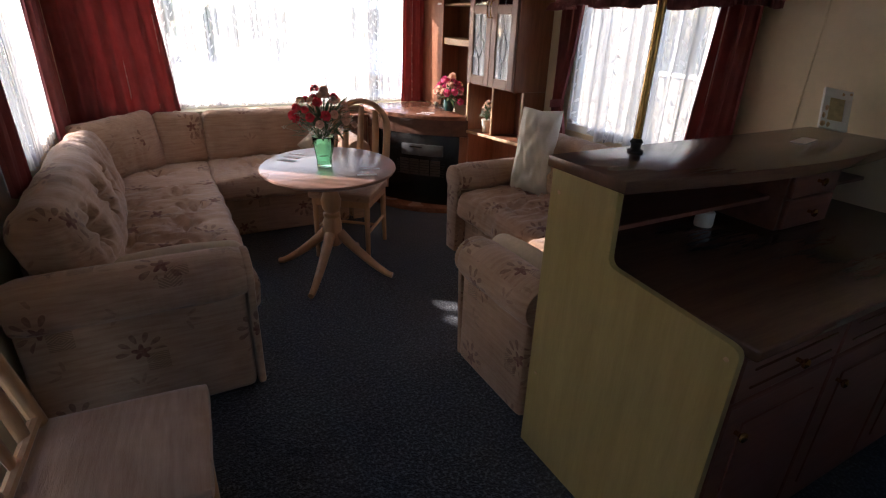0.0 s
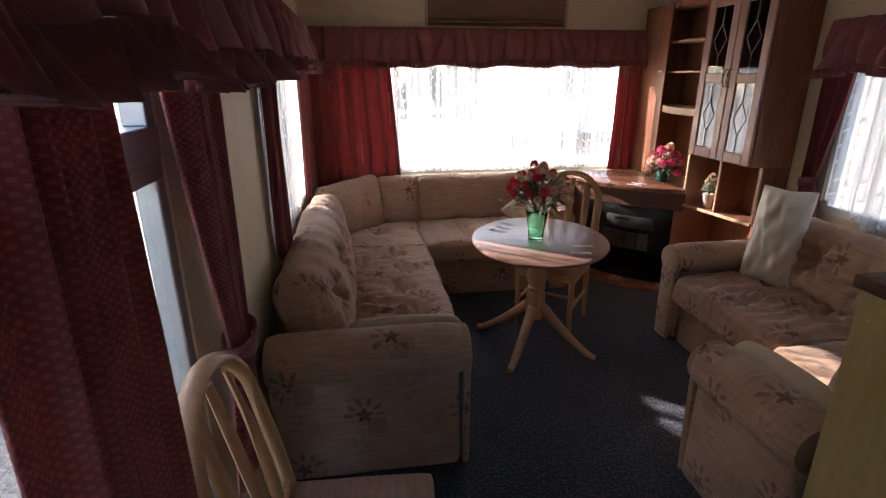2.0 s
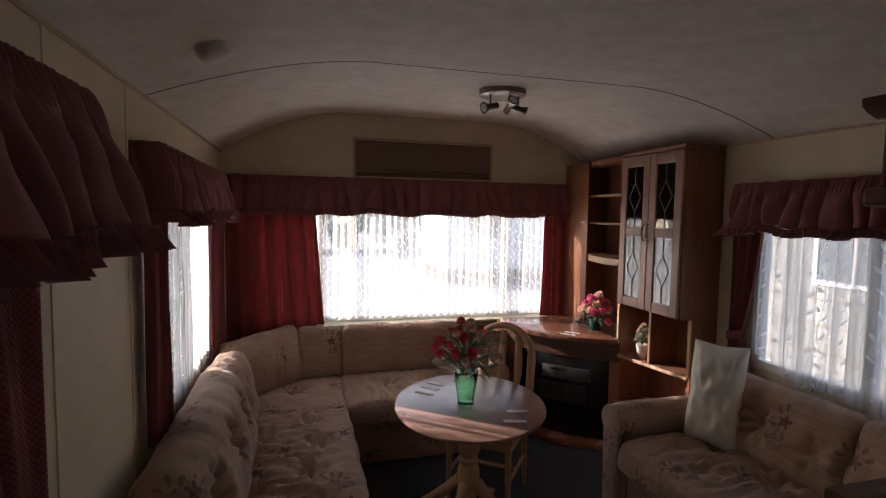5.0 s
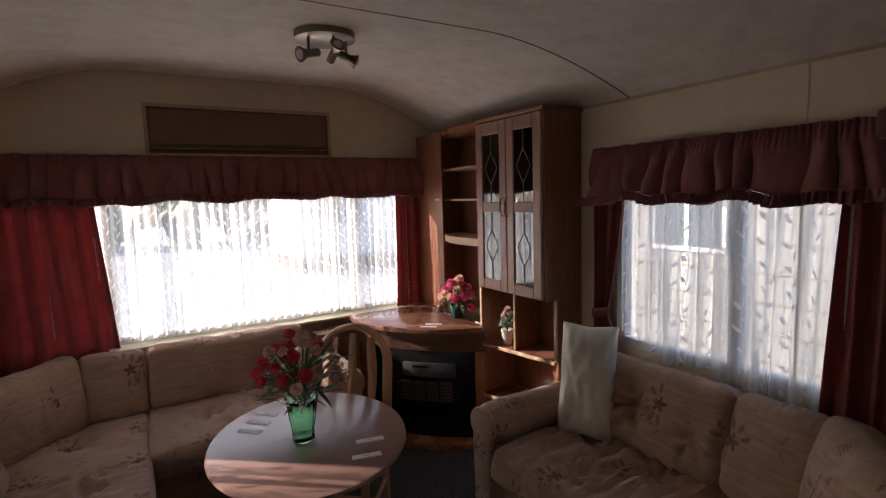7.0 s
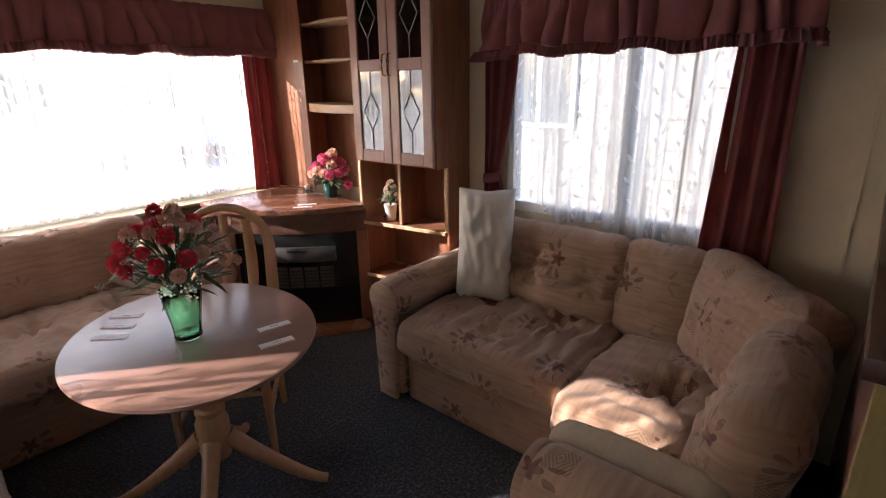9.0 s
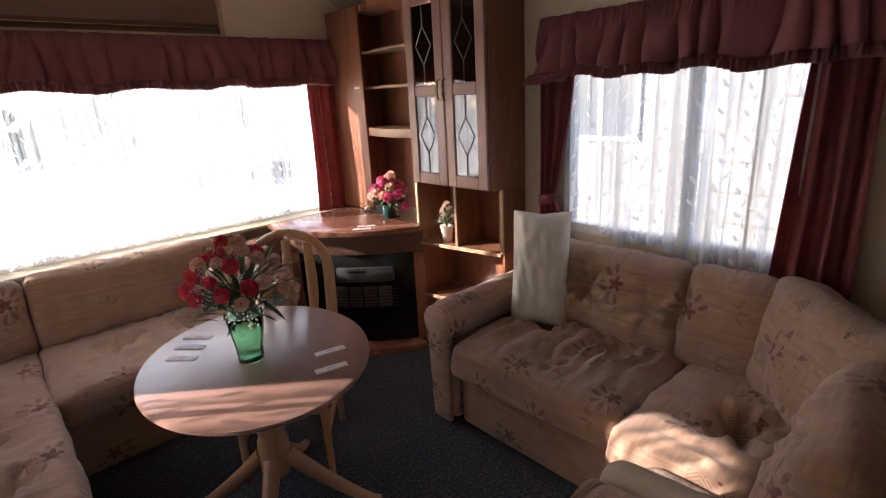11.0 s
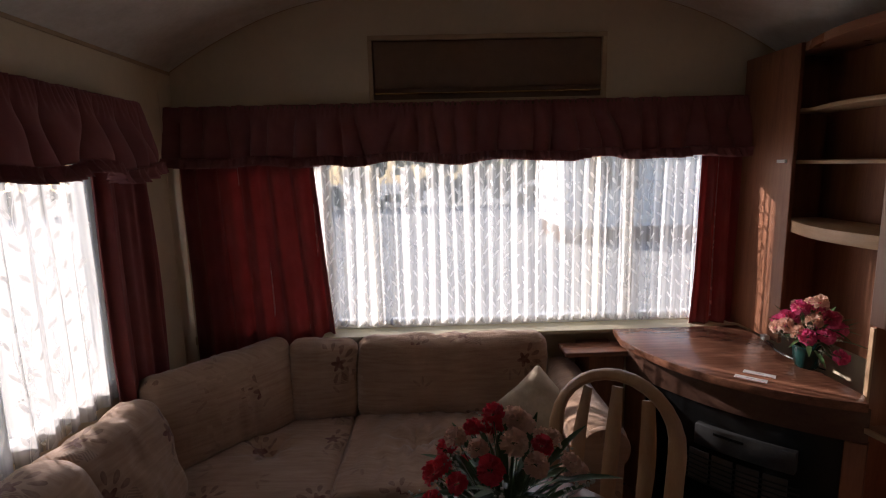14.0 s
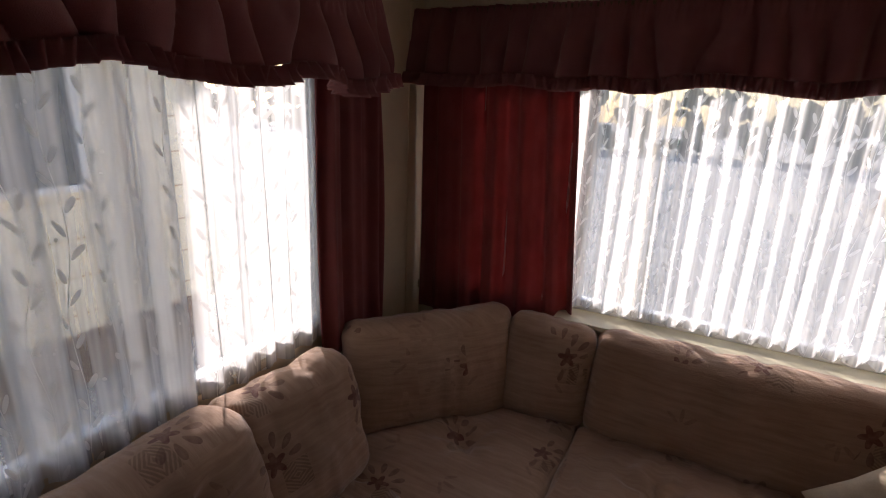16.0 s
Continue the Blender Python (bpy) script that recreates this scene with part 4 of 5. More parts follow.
t = thing("corner_fireplace", "dark wooden corner fireplace with bowed mantle and gas fire", "fireplace", (2.2, 3.95, 0))
part("mantle", prism(bow(0, 0.13) + [(2.328, 3.46), (2.328, 3.95), (2.36, 3.99), (2.36, 4.27), (1.72, 4.27)], 0.776, 0.812, "z", 0.006), M_MANTLE, t, "polished cherry mantle top", True)
part("hearth", prism(bow(-0.01, 0.14) + [(2.30, 3.5), (1.80, 4.14)], 0.002, 0.045, "z", 0.006), M_CHERRYY, t, "", True)
part("surround", prism(bow(0.055, 0.10) + [(2.31, 3.56), (2.31, 4.26), (1.80, 4.26)], 0.64, 0.774, "z", 0.003), M_BAR, t, "", True)
for u0, u1 in ((0.0, 0.13), (0.935, 1.0)):
    part("pilaster", prism(bow(0.055, 0.10, u0, u1, 5) + bow(0.14, 0.10, u0, u1, 5)[::-1], 0.047, 0.638, "z", 0.003), M_CHERRY, t, "", True)
part("fire_case", prism(bow(0.065, 0.10, 0.135, 0.93, 10) + bow(0.30, 0.10, 0.135, 0.93, 10)[::-1], 0.047, 0.638, "z", 0.003), M_BLACK, t, "glossy black gas fire front", True)
fire = part("fire_hood", prism(bow(0.030, 0.10, 0.42, 0.80, 6) + bow(0.063, 0.10, 0.42, 0.80, 6)[::-1], 0.47, 0.56, "z", 0.004), M_STEELD, t, "dark metal hood", True)
for k in range(6):
    z = 0.30 + 0.022 * k
    part("grille_bar", tube([(*p, z) for p in bow(0.045, 0.10, 0.36, 0.82, 8)], 0.0035, 6), M_DARKM, t, "", True)
for k in range(4):
    u = 0.39 + 0.1 * k
    part("burner_brick", prism(bow(0.052, 0.10, u, u + 0.085, 3) + bow(0.063, 0.10, u, u + 0.085, 3)[::-1], 0.30, 0.43, "z", 0), M_BURNER, t)
part("vent", prism(bow(0.028, 0.10, 0.5, 0.62, 4) + bow(0.032, 0.10, 0.5, 0.62, 4)[::-1], 0.535, 0.545, "z", 0), M_BLACK, fire)

t = thing("side_cabinet", "low cherry side cabinet beside the fireplace", "cabinet", (1.6, 4.2, 0))
part("body", box(1.565, 4.16, 0.01, 1.74, 4.40, 0.715, 0.004), M_CHERRY, t)
part("top", prism([(1.44, 4.13), (1.76, 4.13), (1.76, 4.28), (1.44, 4.28)], 0.717, 0.742, "z", 0.006), M_MANTLE, t)

# ---- tall display cupboard ----
t = thing("display_cabinet", "tall cherry display cupboard with two leaded glass doors", "cabinet", (2.47, 3.15, 0))
part("side_panel", box(2.335, 2.85, 1.06, 2.615, 2.868, 2.10, 0.003), M_CHERRY, t)
part("lower_side", box(2.43, 2.85, 0.01, 2.615, 2.868, 1.058, 0.003), M_CHERRY, t)
part("side_panel", box(2.335, 3.447, 0.01, 2.615, 3.465, 2.10, 0.003), M_CHERRY, t)
part("back_panel", box(2.598, 2.87, 0.01, 2.616, 3.445, 2.10, 0.002), M_CHERRY, t)
part("cornice", box(2.315, 2.84, 2.102, 2.615, 3.47, 2.125, 0.006), M_CHERRY, t)
part("carcass_bottom", box(2.345, 2.87, 1.06, 2.596, 3.445, 1.078, 0.002), M_CHERRY, t)
part("carcass_shelf", box(2.36, 2.87, 1.58, 2.596, 3.445, 1.595, 0.002), M_CHERRY, t)
part("lip", box(2.418, 2.8485, 0.70, 2.43, 2.872, 1.058, 0.002), M_LIP, t)
part("lip", box(2.326, 3.447, 0.70, 2.336, 3.465, 1.058, 0.002), M_LIP, t)
for z in (0.70, 0.36):
    part("shelf", prism([(2.325, 3.446), (2.43, 2.87), (2.596, 2.87), (2.596, 3.446)], z - 0.018, z, "z", 0.002), M_CHERRYY, t)
    part("shelf_edge", prism([(2.313, 3.446), (2.324, 3.446), (2.429, 2.872), (2.416, 2.868)], z - 0.02, z + 0.001, "z", 0.002), M_LIP, t)
part("divider", box(2.39, 3.17, 0.702, 2.596, 3.185, 1.058, 0.002), M_CHERRY, t)
part("divider_edge", box(2.378, 3.168, 0.702, 2.389, 3.187, 1.058, 0.002), M_LIP, t)
part("lower_door", prism([(2.335, 3.44), (2.35, 3.444), (2.448, 2.88), (2.435, 2.875)], 0.02, 0.335, "z", 0.002), M_CHERRY, t)
for y0, y1, hy in ((2.855, 3.152, 3.135), (3.156, 3.458, 3.175)):
    d = part("door", boxes((2.313, y0, 1.07, 2.333, y0 + 0.065, 2.095), (2.313, y1 - 0.065, 1.07, 2.333, y1, 2.095), (2.313, y0 + 0.065, 1.07, 2.333, y1 - 0.065, 1.135),
                           (2.313, y0 + 0.065, 2.02, 2.333, y1 - 0.065, 2.095), (2.313, y0 + 0.065, 1.555, 2.333, y1 - 0.065, 1.615), bevel=0.006), M_DOOR, t, "rose-tinted door frame")
    for z0, z1 in ((1.135, 1.555), (1.615, 2.02)):
        a0, a1 = y0 + 0.065, y1 - 0.065
        yc, zc = (a0 + a1) / 2, (z0 + z1) / 2
        g = part("glass_pane", box(2.321, a0, z0, 2.325, a1, z1, 0), M_CABGLASS, d, "leaded glass")
        g.visible_shadow = False
        hw, hh = (a1 - a0) * 0.36, (z1 - z0) * 0.24
        for p, q in (((yc, zc + hh), (yc + hw, zc)), ((yc + hw, zc), (yc, zc - hh)), ((yc, zc - hh), (yc - hw, zc)), ((yc - hw, zc), (yc, zc + hh)), ((yc, zc + hh), (yc, z1)), ((yc, zc - hh), (yc, z0))):
            part("lead_strip", tube([(2.319, p[0], p[1]), (2.319, q[0], q[1])], 0.0026, 6), M_LEAD, d)
    pts = [(2.312, hy, 1.53), (2.292, hy, 1.535), (2.286, hy, 1.56), (2.286, hy, 1.61), (2.292, hy, 1.635), (2.312, hy, 1.64)]
    part("handle", tube(pts, [0.004, 0.005, 0.006, 0.006, 0.005, 0.004], 8), M_BRASS, d, "brass bow handle", True)

t = thing("corner_shelves", "cherry corner shelf unit with bowed open shelves", "shelf", (2.48, 3.8, 0.81))
part("tall_panel", box(2.372, 3.985, 0.814, 2.39, 4.36, 2.12, 0.003), M_CHERRY, t)
part("back_panel", box(2.598, 3.467, 0.814, 2.615, 4.38, 2.12, 0.002), M_CHERRY, t)
part("inner_panel", box(2.392, 4.10, 0.814, 2.597, 4.115, 2.12, 0.002), M_CHERRY, t)


def bowed(z0, z1, x_in=0.0):
    pts = []
    for k in range(13):
        u = k / 12
        pts.append((2.345 + 0.045 * u - 0.045 * math.sin(math.pi * u) + x_in, 3.468 + 0.515 * u))
    return prism(pts + [(2.395, 4.098), (2.597, 4.098), (2.597, 3.468)], z0, z1, "z", 0.003)


part("shelf", bowed(1.325, 1.375), M_LIP, t, "thick pale bowed shelf", True)
for z in (1.62, 1.84):
    part("shelf", bowed(z, z + 0.016, 0.05), M_LIP, t, "", True)
part("top", bowed(2.085, 2.12), M_CHERRYY, t, "", True)
part("clip", box(2.364, 4.02, 1.625, 2.373, 4.075, 1.64, 0.002), M_WHITE, t, "small white plastic clip")


# ---- bar unit ----
t = thing("bar_counter", "dark kitchen bar with greenish ash end panel", "counter", (1.9, 0.65, 0))


def rounded(points, r):
    """Outline with rounded corners."""
    out = []
    n = len(points)
    for i, p in enumerate(points):
        p, a, b = Vector(p), Vector(points[i - 1]), Vector(points[(i + 1) % n])
        da, db = (a - p).normalized() * r, (b - p).normalized() * r
        for k in range(6):
            s = k / 5
            out.append(tuple((p + da) * (1 - s) ** 2 + 2 * p * s * (1 - s) + (p + db) * s * s))
    return out


part("end_panel", prism([(0.968, 0.0), (0.968, 1.118), (0.715, 1.118)] + rounded([(0.715, 1.118), (0.71, 0.90), (0.325, 0.868), (0.325, 0.0), (0.9, 0.0)], 0.03)[6:18] + [(0.325, 0.0)], 1.148, 1.17, "x", 0.002), M_PANEL, t, "greenish ash board")
for y, z in ((0.93, 1.05), (0.93, 0.35), (0.35, 0.83), (0.36, 0.35)):
    part("screw_cap", lathe([(0.006, 0), (0.006, 0.002), (0.003, 0.003)], 10), M_LIP, t)
    t.children[-1].matrix_local = pose(1.148 - t.location.x, y - t.location.y, z, 0, -90, 0) @ Matrix.Translation((t.location.x, t.location.y, 0))
top = []
for k in range(21):
    u = k / 20
    top.append((1.14 + 1.478 * u, 0.69 - 0.10 * math.sin(math.pi * u * 0.85) + 0.03 * u))
part("bar_top", prism(top + [(2.618, 0.985), (1.14, 0.985)], 1.119, 1.158, "z", 0.006), M_BAR, t, "glossy dark laminate top", True)
part("worktop", box(1.171, 0.30, 0.845, 2.618, 0.96, 0.878, 0.006), M_BAR, t, "glossy dark laminate worktop")
part("upstand", box(1.171, 0.945, 0.88, 2.618, 0.967, 1.117, 0.002), M_BARDK, t)
part("shelf", box(1.171, 0.74, 0.985, 1.93, 0.944, 1.0, 0.002), M_BARDK, t)
part("shelf", box(2.23, 0.74, 0.985, 2.615, 0.944, 1.0, 0.002), M_BARDK, t)
dr = part("drawer_box", box(1.932, 0.70, 0.88, 2.228, 0.944, 1.117, 0.002), M_BARDK, t)
for z in (0.888, 1.003):
    d = part("drawer_front", box(1.938, 0.682, z, 2.222, 0.70, z + 0.108, 0.006), M_BARDK, dr)
for z in (0.942, 1.057):
    part("knob", placed(lathe([(0.006, 0), (0.006, 0.012), (0.014, 0.018), (0.014, 0.024), (0.005, 0.028)], 14), 2.08, 0.682, z, 90), M_BRASS, dr, "small brass knob", True)
part("base_cabinet", box(1.171, 0.345, 0.02, 2.618, 0.944, 0.843, 0.003), M_BARDK, t)
for x0, x1 in ((1.18, 1.64), (1.65, 2.11), (2.12, 2.60)):
    f = part("drawer_front", box(x0, 0.325, 0.70, x1, 0.344, 0.835, 0.006), M_BARDK, t)
    part("groove", boxes((x0 + 0.05, 0.321, 0.735, x1 - 0.05, 0.3245, 0.741), (x0 + 0.05, 0.321, 0.79, x1 - 0.05, 0.3245, 0.796), bevel=0.001), M_BAR, f)
    part("knob", placed(lathe([(0.006, 0), (0.006, 0.012), (0.014, 0.018), (0.014, 0.024), (0.005, 0.028)], 14), (x0 + x1) / 2, 0.322, 0.767, 90), M_BRASS, f, "small brass knob", True)
    dd = part("cupboard_door", box(x0, 0.325, 0.10, x1, 0.344, 0.69, 0.008), M_BARDK, t)
    part("door_panel", box(x0 + 0.07, 0.319, 0.17, x1 - 0.07, 0.3245, 0.62, 0.005), M_BARDK, dd)
    part("knob", placed(lathe([(0.006, 0), (0.006, 0.012), (0.014, 0.018), (0.014, 0.024), (0.005, 0.028)], 14), x0 + 0.05, 0.322, 0.60, 90), M_BRASS, dd, "small brass knob", True)

t = thing("brass_pole", "brass pole rising from the bar to the cupboard", "pole", (1.43, 0.955, 1.16))
part("rod", tube([(1.43, 0.955, 1.16), (1.43, 0.955, 1.745)], 0.0125, 16), M_BRASS, t, "", True)
part("foot", lathe([(0.026, 0), (0.026, 0.006), (0.016, 0.011), (0.016, 0.024), (0.021, 0.032), (0.016, 0.040), (0.0135, 0.043)], 20, (1.43, 0.955, 1.158)), M_DARKM, t, "dark collar", True)
t = thing("overhead_cupboard", "dark mahogany cupboard hung over the bar", "cupboard", (1.9, 0.8, 1.72))
part("bottom_plate", box(1.14, 0.62, 1.715, 2.618, 1.005, 1.75, 0.008), M_BARDK, t)
part("body", box(1.158, 0.65, 1.752, 2.618, 0.985, 1.870, 0.003), M_BARDK, t)
part("cornice", prism([(0.60, 1.915), (0.60, 1.90), (0.625, 1.885), (0.645, 1.872), (0.985, 1.872), (1.0, 1.885), (1.012, 1.90), (1.012, 1.915)], 1.135, 2.618, "x", 0.002), M_BARDK, t)
part("upper_box", box(1.19, 0.66, 1.917, 2.618, 0.965, 2.46, 0.003), M_BARDK, t)

t = thing("photo_frame", "cream photo frame with shell decoration on the bar", "picture frame", (2.45, 0.86, 1.158))
fm = pose(2.45, 0.86, 1.16, -22, 0, -25) @ pose(0, 0, 0.018, 0, 9, 0) @ Matrix.Scale(0.8, 4)
part("frame", moved(boxes((-0.075, -0.008, 0, 0.075, 0.008, 0.045), (-0.075, -0.008, 0.155, 0.075, 0.008, 0.2), (-0.075, -0.008, 0.045, -0.04, 0.008, 0.155), (0.04, -0.008, 0.045, 0.075, 0.008, 0.155)), fm), M_PAPER, t)
part("picture", moved(box(-0.04, -0.004, 0.045, 0.04, 0.004, 0.155, 0), fm), plain("faded_print", (0.45, 0.36, 0.20), 0.6, var=0.3, scale=40), t)
for k, (x, z) in enumerate(((-0.065, 0.02), (-0.07, 0.06), (-0.06, 0.10), (-0.04, 0.02), (0.055, 0.185), (0.03, 0.178))):
    part("shell", moved(lathe([(0.004, 0), (0.014, 0.004), (0.012, 0.01), (0.002, 0.014)], 9), fm @ pose(x, -0.008, z, 90, 0, 40 * k)), M_LIP, t, "", True)
t = thing("candle_tin", "small white round tin on the worktop", "tin", (1.75, 0.85, 0.878))
part("body", lathe([(0.03, 0), (0.032, 0.004), (0.032, 0.05), (0.029, 0.054)], 24, (1.75, 0.85, 0.878)), M_WHITE, t, "", True)
t = thing("paper_slip", "white paper slip lying on the bar", "paper", (2.2, 0.8, 1.158))
part("sheet", placed(box(-0.07, -0.025, 0.0, 0.07, 0.025, 0.0015, 0), 2.2, 0.83, 1.159, 0, 0, 12), M_PAPER, t)


# the whole bar stands close against the sofa's back
for ob in [o for o in scene.objects if o.parent is None and o.name.split(".")[0] in ("bar_counter", "photo_frame", "candle_tin", "paper_slip", "brass_pole")]:
    ob.location.x += 0.05
    ob.location.y += 0.04 if ob.name == "brass_pole" else 0.06
    ob.location.z *= 0.978
    if ob.name == "bar_counter":
        ob.scale = (1.0, 1.075, 0.978)


# ---- vase and flowers ----
def petal_ball(r, petals, seed, cup=0.5):
    """A ruffled flower head of many small curved petals."""
    rng = random.Random(seed)
    bm = bmesh.new()
    for k in range(petals):
        h = 1 - 1.5 * (k + 0.5) / petals
        a = k * 2.39996 + rng.uniform(-0.3, 0.3)
        s = math.sqrt(max(0.02, 1 - h * h))
        d = Vector((s * math.cos(a), s * math.sin(a), h)).normalized()
        side = d.cross(Vector((0, 0, 1)))
        side = side.normalized() if side.length > 0.05 else Vector((1, 0, 0))
        up = side.cross(d).normalized()
        w = r * rng.uniform(0.32, 0.5)
        base = d * r * 0.35
        tip = d * r * rng.uniform(0.88, 1.12)
        rows = []
        for v in (0, 0.5, 1.0):
            c = base.lerp(tip, v)
            ww = w * (0.3 + 0.7 * v)
            rows.append([bm.verts.new(c + side * ww * q + up * (r * 0.16 * v * math.sin(q * 5 + rng.uniform(-1, 1)))) for q in (-1, -0.33, 0.33, 1)])
        for p, q in zip(rows, rows[1:]):
            for i in range(3):
                bm.faces.new((p[i], p[i + 1], q[i + 1], q[i]))
    return bm


def mesh_of(name, bm, mat):
    me = bpy.data.meshes.new(name)
    bm.to_mesh(me)
    bm.free()
    box_uv(me)
    me.materials.append(mat)
    me.shade_smooth()
    return me


def leaf_mesh(length, width):
    bm = bmesh.new()
    rows = []
    for k in range(6):
        u = k / 5
        w = width * math.sin(math.pi * (0.08 + 0.9 * u)) ** 0.8
        z = -0.25 * length * u * u
        rows.append([bm.verts.new((-w, length * u, z + 0.3 * w)), bm.verts.new((0, length * u, z)), bm.verts.new((w, length * u, z + 0.3 * w))])
    for a, b in zip(rows, rows[1:]):
        for i in range(2):
            bm.faces.new((a[i], a[i + 1], b[i + 1], b[i]))
    return bm


def bouquet(label, at, spread, height, heads, n_leaf, n_sprig, seed, r=0.03, low=0.35, sided=0.85):
    """heads: rows of (mesh, name, count)."""
    rng = random.Random(seed)
    t = thing("flower_bouquet", label, "flowers", at)
    leaf = mesh_of("leaf", leaf_mesh(r * 3.8, r * 0.30), M_LEAF)
    stems = bmesh.new()
    total = sum(h[2] for h in heads)
    order = [h for h in heads for _ in range(h[2])]
    rng.shuffle(order)
    k = 0
    for me, nm, _ in order:
        u = (k + 0.5) / total
        a = k * 2.39996
        if rng.random() < sided:
            me = heads[0 if math.cos(a - 2.9) > 0.2 else 1 % len(heads)][0]
        rad = spread * math.sqrt(u) * rng.uniform(0.85, 1.1)
        z = height * (1 - (1 - low) * (rad / spread) ** 2) * rng.uniform(0.85, 1.08)
        p = Vector((rad * math.cos(a), rad * math.sin(a), z))
        ob = new(nm, me)
        ob.parent = t
        d = (p - Vector((0, 0, -0.05))).normalized()
        ob.matrix_local = Matrix.Translation(p) @ d.to_track_quat("Z", "Y").to_matrix().to_4x4() @ Matrix.Scale(rng.uniform(0.8, 1.15), 4)
        merge(stems, tube([(0, 0, -0.02), p * 0.5 + Vector((0, 0, 0.02)), p], 0.0016, 5))
        k += 1
    for i in range(n_leaf):
        a = rng.uniform(0, 6.28)
        e = rng.uniform(-0.2, 1.1)
        s = rng.uniform(0.1, 0.6)
        ob = new("leaf", leaf)
        ob.parent = t
        ob.matrix_local = Matrix.Translation((math.cos(a) * spread * s, math.sin(a) * spread * s, height * rng.uniform(0.02, 0.55))) @ Euler((e, 0, a - 1.57)).to_matrix().to_4x4() @ Matrix.Scale(rng.uniform(0.7, 1.3), 4)
    me = bpy.data.meshes.new("stem_bundle")
    stems.to_mesh(me)
    stems.free()
    me.materials.append(M_LEAF)
    tagged(new("stem_bundle", me), kind="stuff").parent = t
    sp = bmesh.new()
    for i in range(n_sprig):
        a, s = rng.uniform(0, 6.28), math.sqrt(rng.uniform(0.05, 1.3))
        z = height * (1 - (1 - low) * min(1, s * s)) * rng.uniform(0.75, 1.05)
        c = Vector((math.cos(a) * spread * s, math.sin(a) * spread * s, z))
        merge(sp, tube([c * 0.6, c], 0.0009, 4))
        for q in range(9):
            d = Vector((rng.uniform(-1, 1), rng.uniform(-1, 1), rng.uniform(-0.6, 1))) * r * 0.55
            b = bmesh.new()
            bmesh.ops.create_icosphere(b, subdivisions=1, radius=r * rng.uniform(0.08, 0.15))
            merge(sp, moved(b, Matrix.Translation(c + d)))
    if n_sprig:
        me = bpy.data.meshes.new("filler_greenery")
        sp.to_mesh(me)
        sp.free()
        me.materials.append(M_GREY)
        tagged(new("filler_greenery", me), "fine grey-green filler sprigs", kind="stuff").parent = t
    return t


VX, VY = 0.955, 2.765
t = thing("glass_vase", "green pressed-glass vase on the round table", "vase", (VX, VY, 0.70))
prof = [(0.0, 0.0), (0.040, 0.0), (0.044, 0.004), (0.043, 0.02), (0.046, 0.05), (0.054, 0.11), (0.064, 0.17), (0.066, 0.175), (0.061, 0.172), (0.050, 0.11), (0.042, 0.05), (0.038, 0.018), (0.0, 0.014)]
part("body", lathe([(max(r, 0.0005), z) for r, z in prof], 64, (VX, VY, 0.70), lambda a, z: 1 + (0.050 * math.sin(12 * a + 60 * z) * math.sin(130 * z) if 0.01 < z < 0.165 else 0)), M_GREENGLASS, t, "", 60)
carn_r = mesh_of("carnation", petal_ball(0.024, 46, 1), M_FRED)
carn_p = mesh_of("carnation", petal_ball(0.024, 46, 2), M_FPEACH)
bouquet("red and peach artificial carnations in the green vase", (VX, VY, 0.855), 0.19, 0.27, [(carn_r, "carnation", 15), (carn_p, "carnation", 17)], 120, 38, 3, 0.028, 0.3)

t = thing("flower_pot", "small dark green glazed pot on the mantle", "pot", (2.32, 3.72, 0.812))
part("body", lathe([(0.035, 0), (0.042, 0.01), (0.05, 0.05), (0.052, 0.085), (0.048, 0.09), (0.045, 0.085), (0.02, 0.06)], 32, (2.31, 3.72, 0.812)), M_POTGREEN, t, "", True)
pk = mesh_of("blossom", petal_ball(0.030, 34, 4), M_FPINK)
pw = mesh_of("blossom", petal_ball(0.030, 34, 5), M_FPEACH)
bouquet("pink and white artificial flowers in the dark pot", (2.31, 3.72, 0.89), 0.125, 0.20, [(pk, "blossom", 13), (pw, "blossom", 12)], 40, 14, 6, 0.026, 0.15, 0.0)
t = thing("flower_pot", "small cream pot in the cupboard niche", "pot", (2.42, 3.30, 0.70))
part("body", lathe([(0.026, 0), (0.030, 0.01), (0.038, 0.085), (0.041, 0.088), (0.041, 0.10), (0.036, 0.10), (0.01, 0.085)], 28, (2.42, 3.30, 0.701)), M_POTWHITE, t, "", True)
bt = mesh_of("bud", petal_ball(0.013, 18, 7), M_FPEACH)
bouquet("tiny pale flowers with grey leaves in the cream pot", (2.42, 3.30, 0.80), 0.045, 0.15, [(bt, "bud", 14)], 36, 26, 8, 0.016, 0.2)

t = thing("cable", "thin dark cable lying across the mantle", "cable", (2.25, 3.85, 0.812))
cable_pts = [(2.352 - 0.05 * math.sin(math.pi * k / 10), 4.03 - 0.036 * k, 0.8155) for k in range(11)]
part("lead", tube(cable_pts, 0.003, 6), M_BLACK, t, "", True)
part("plug", box(2.335, 4.02, 0.8125, 2.362, 4.055, 0.838, 0.005), M_WHITE, t, "small white plug")

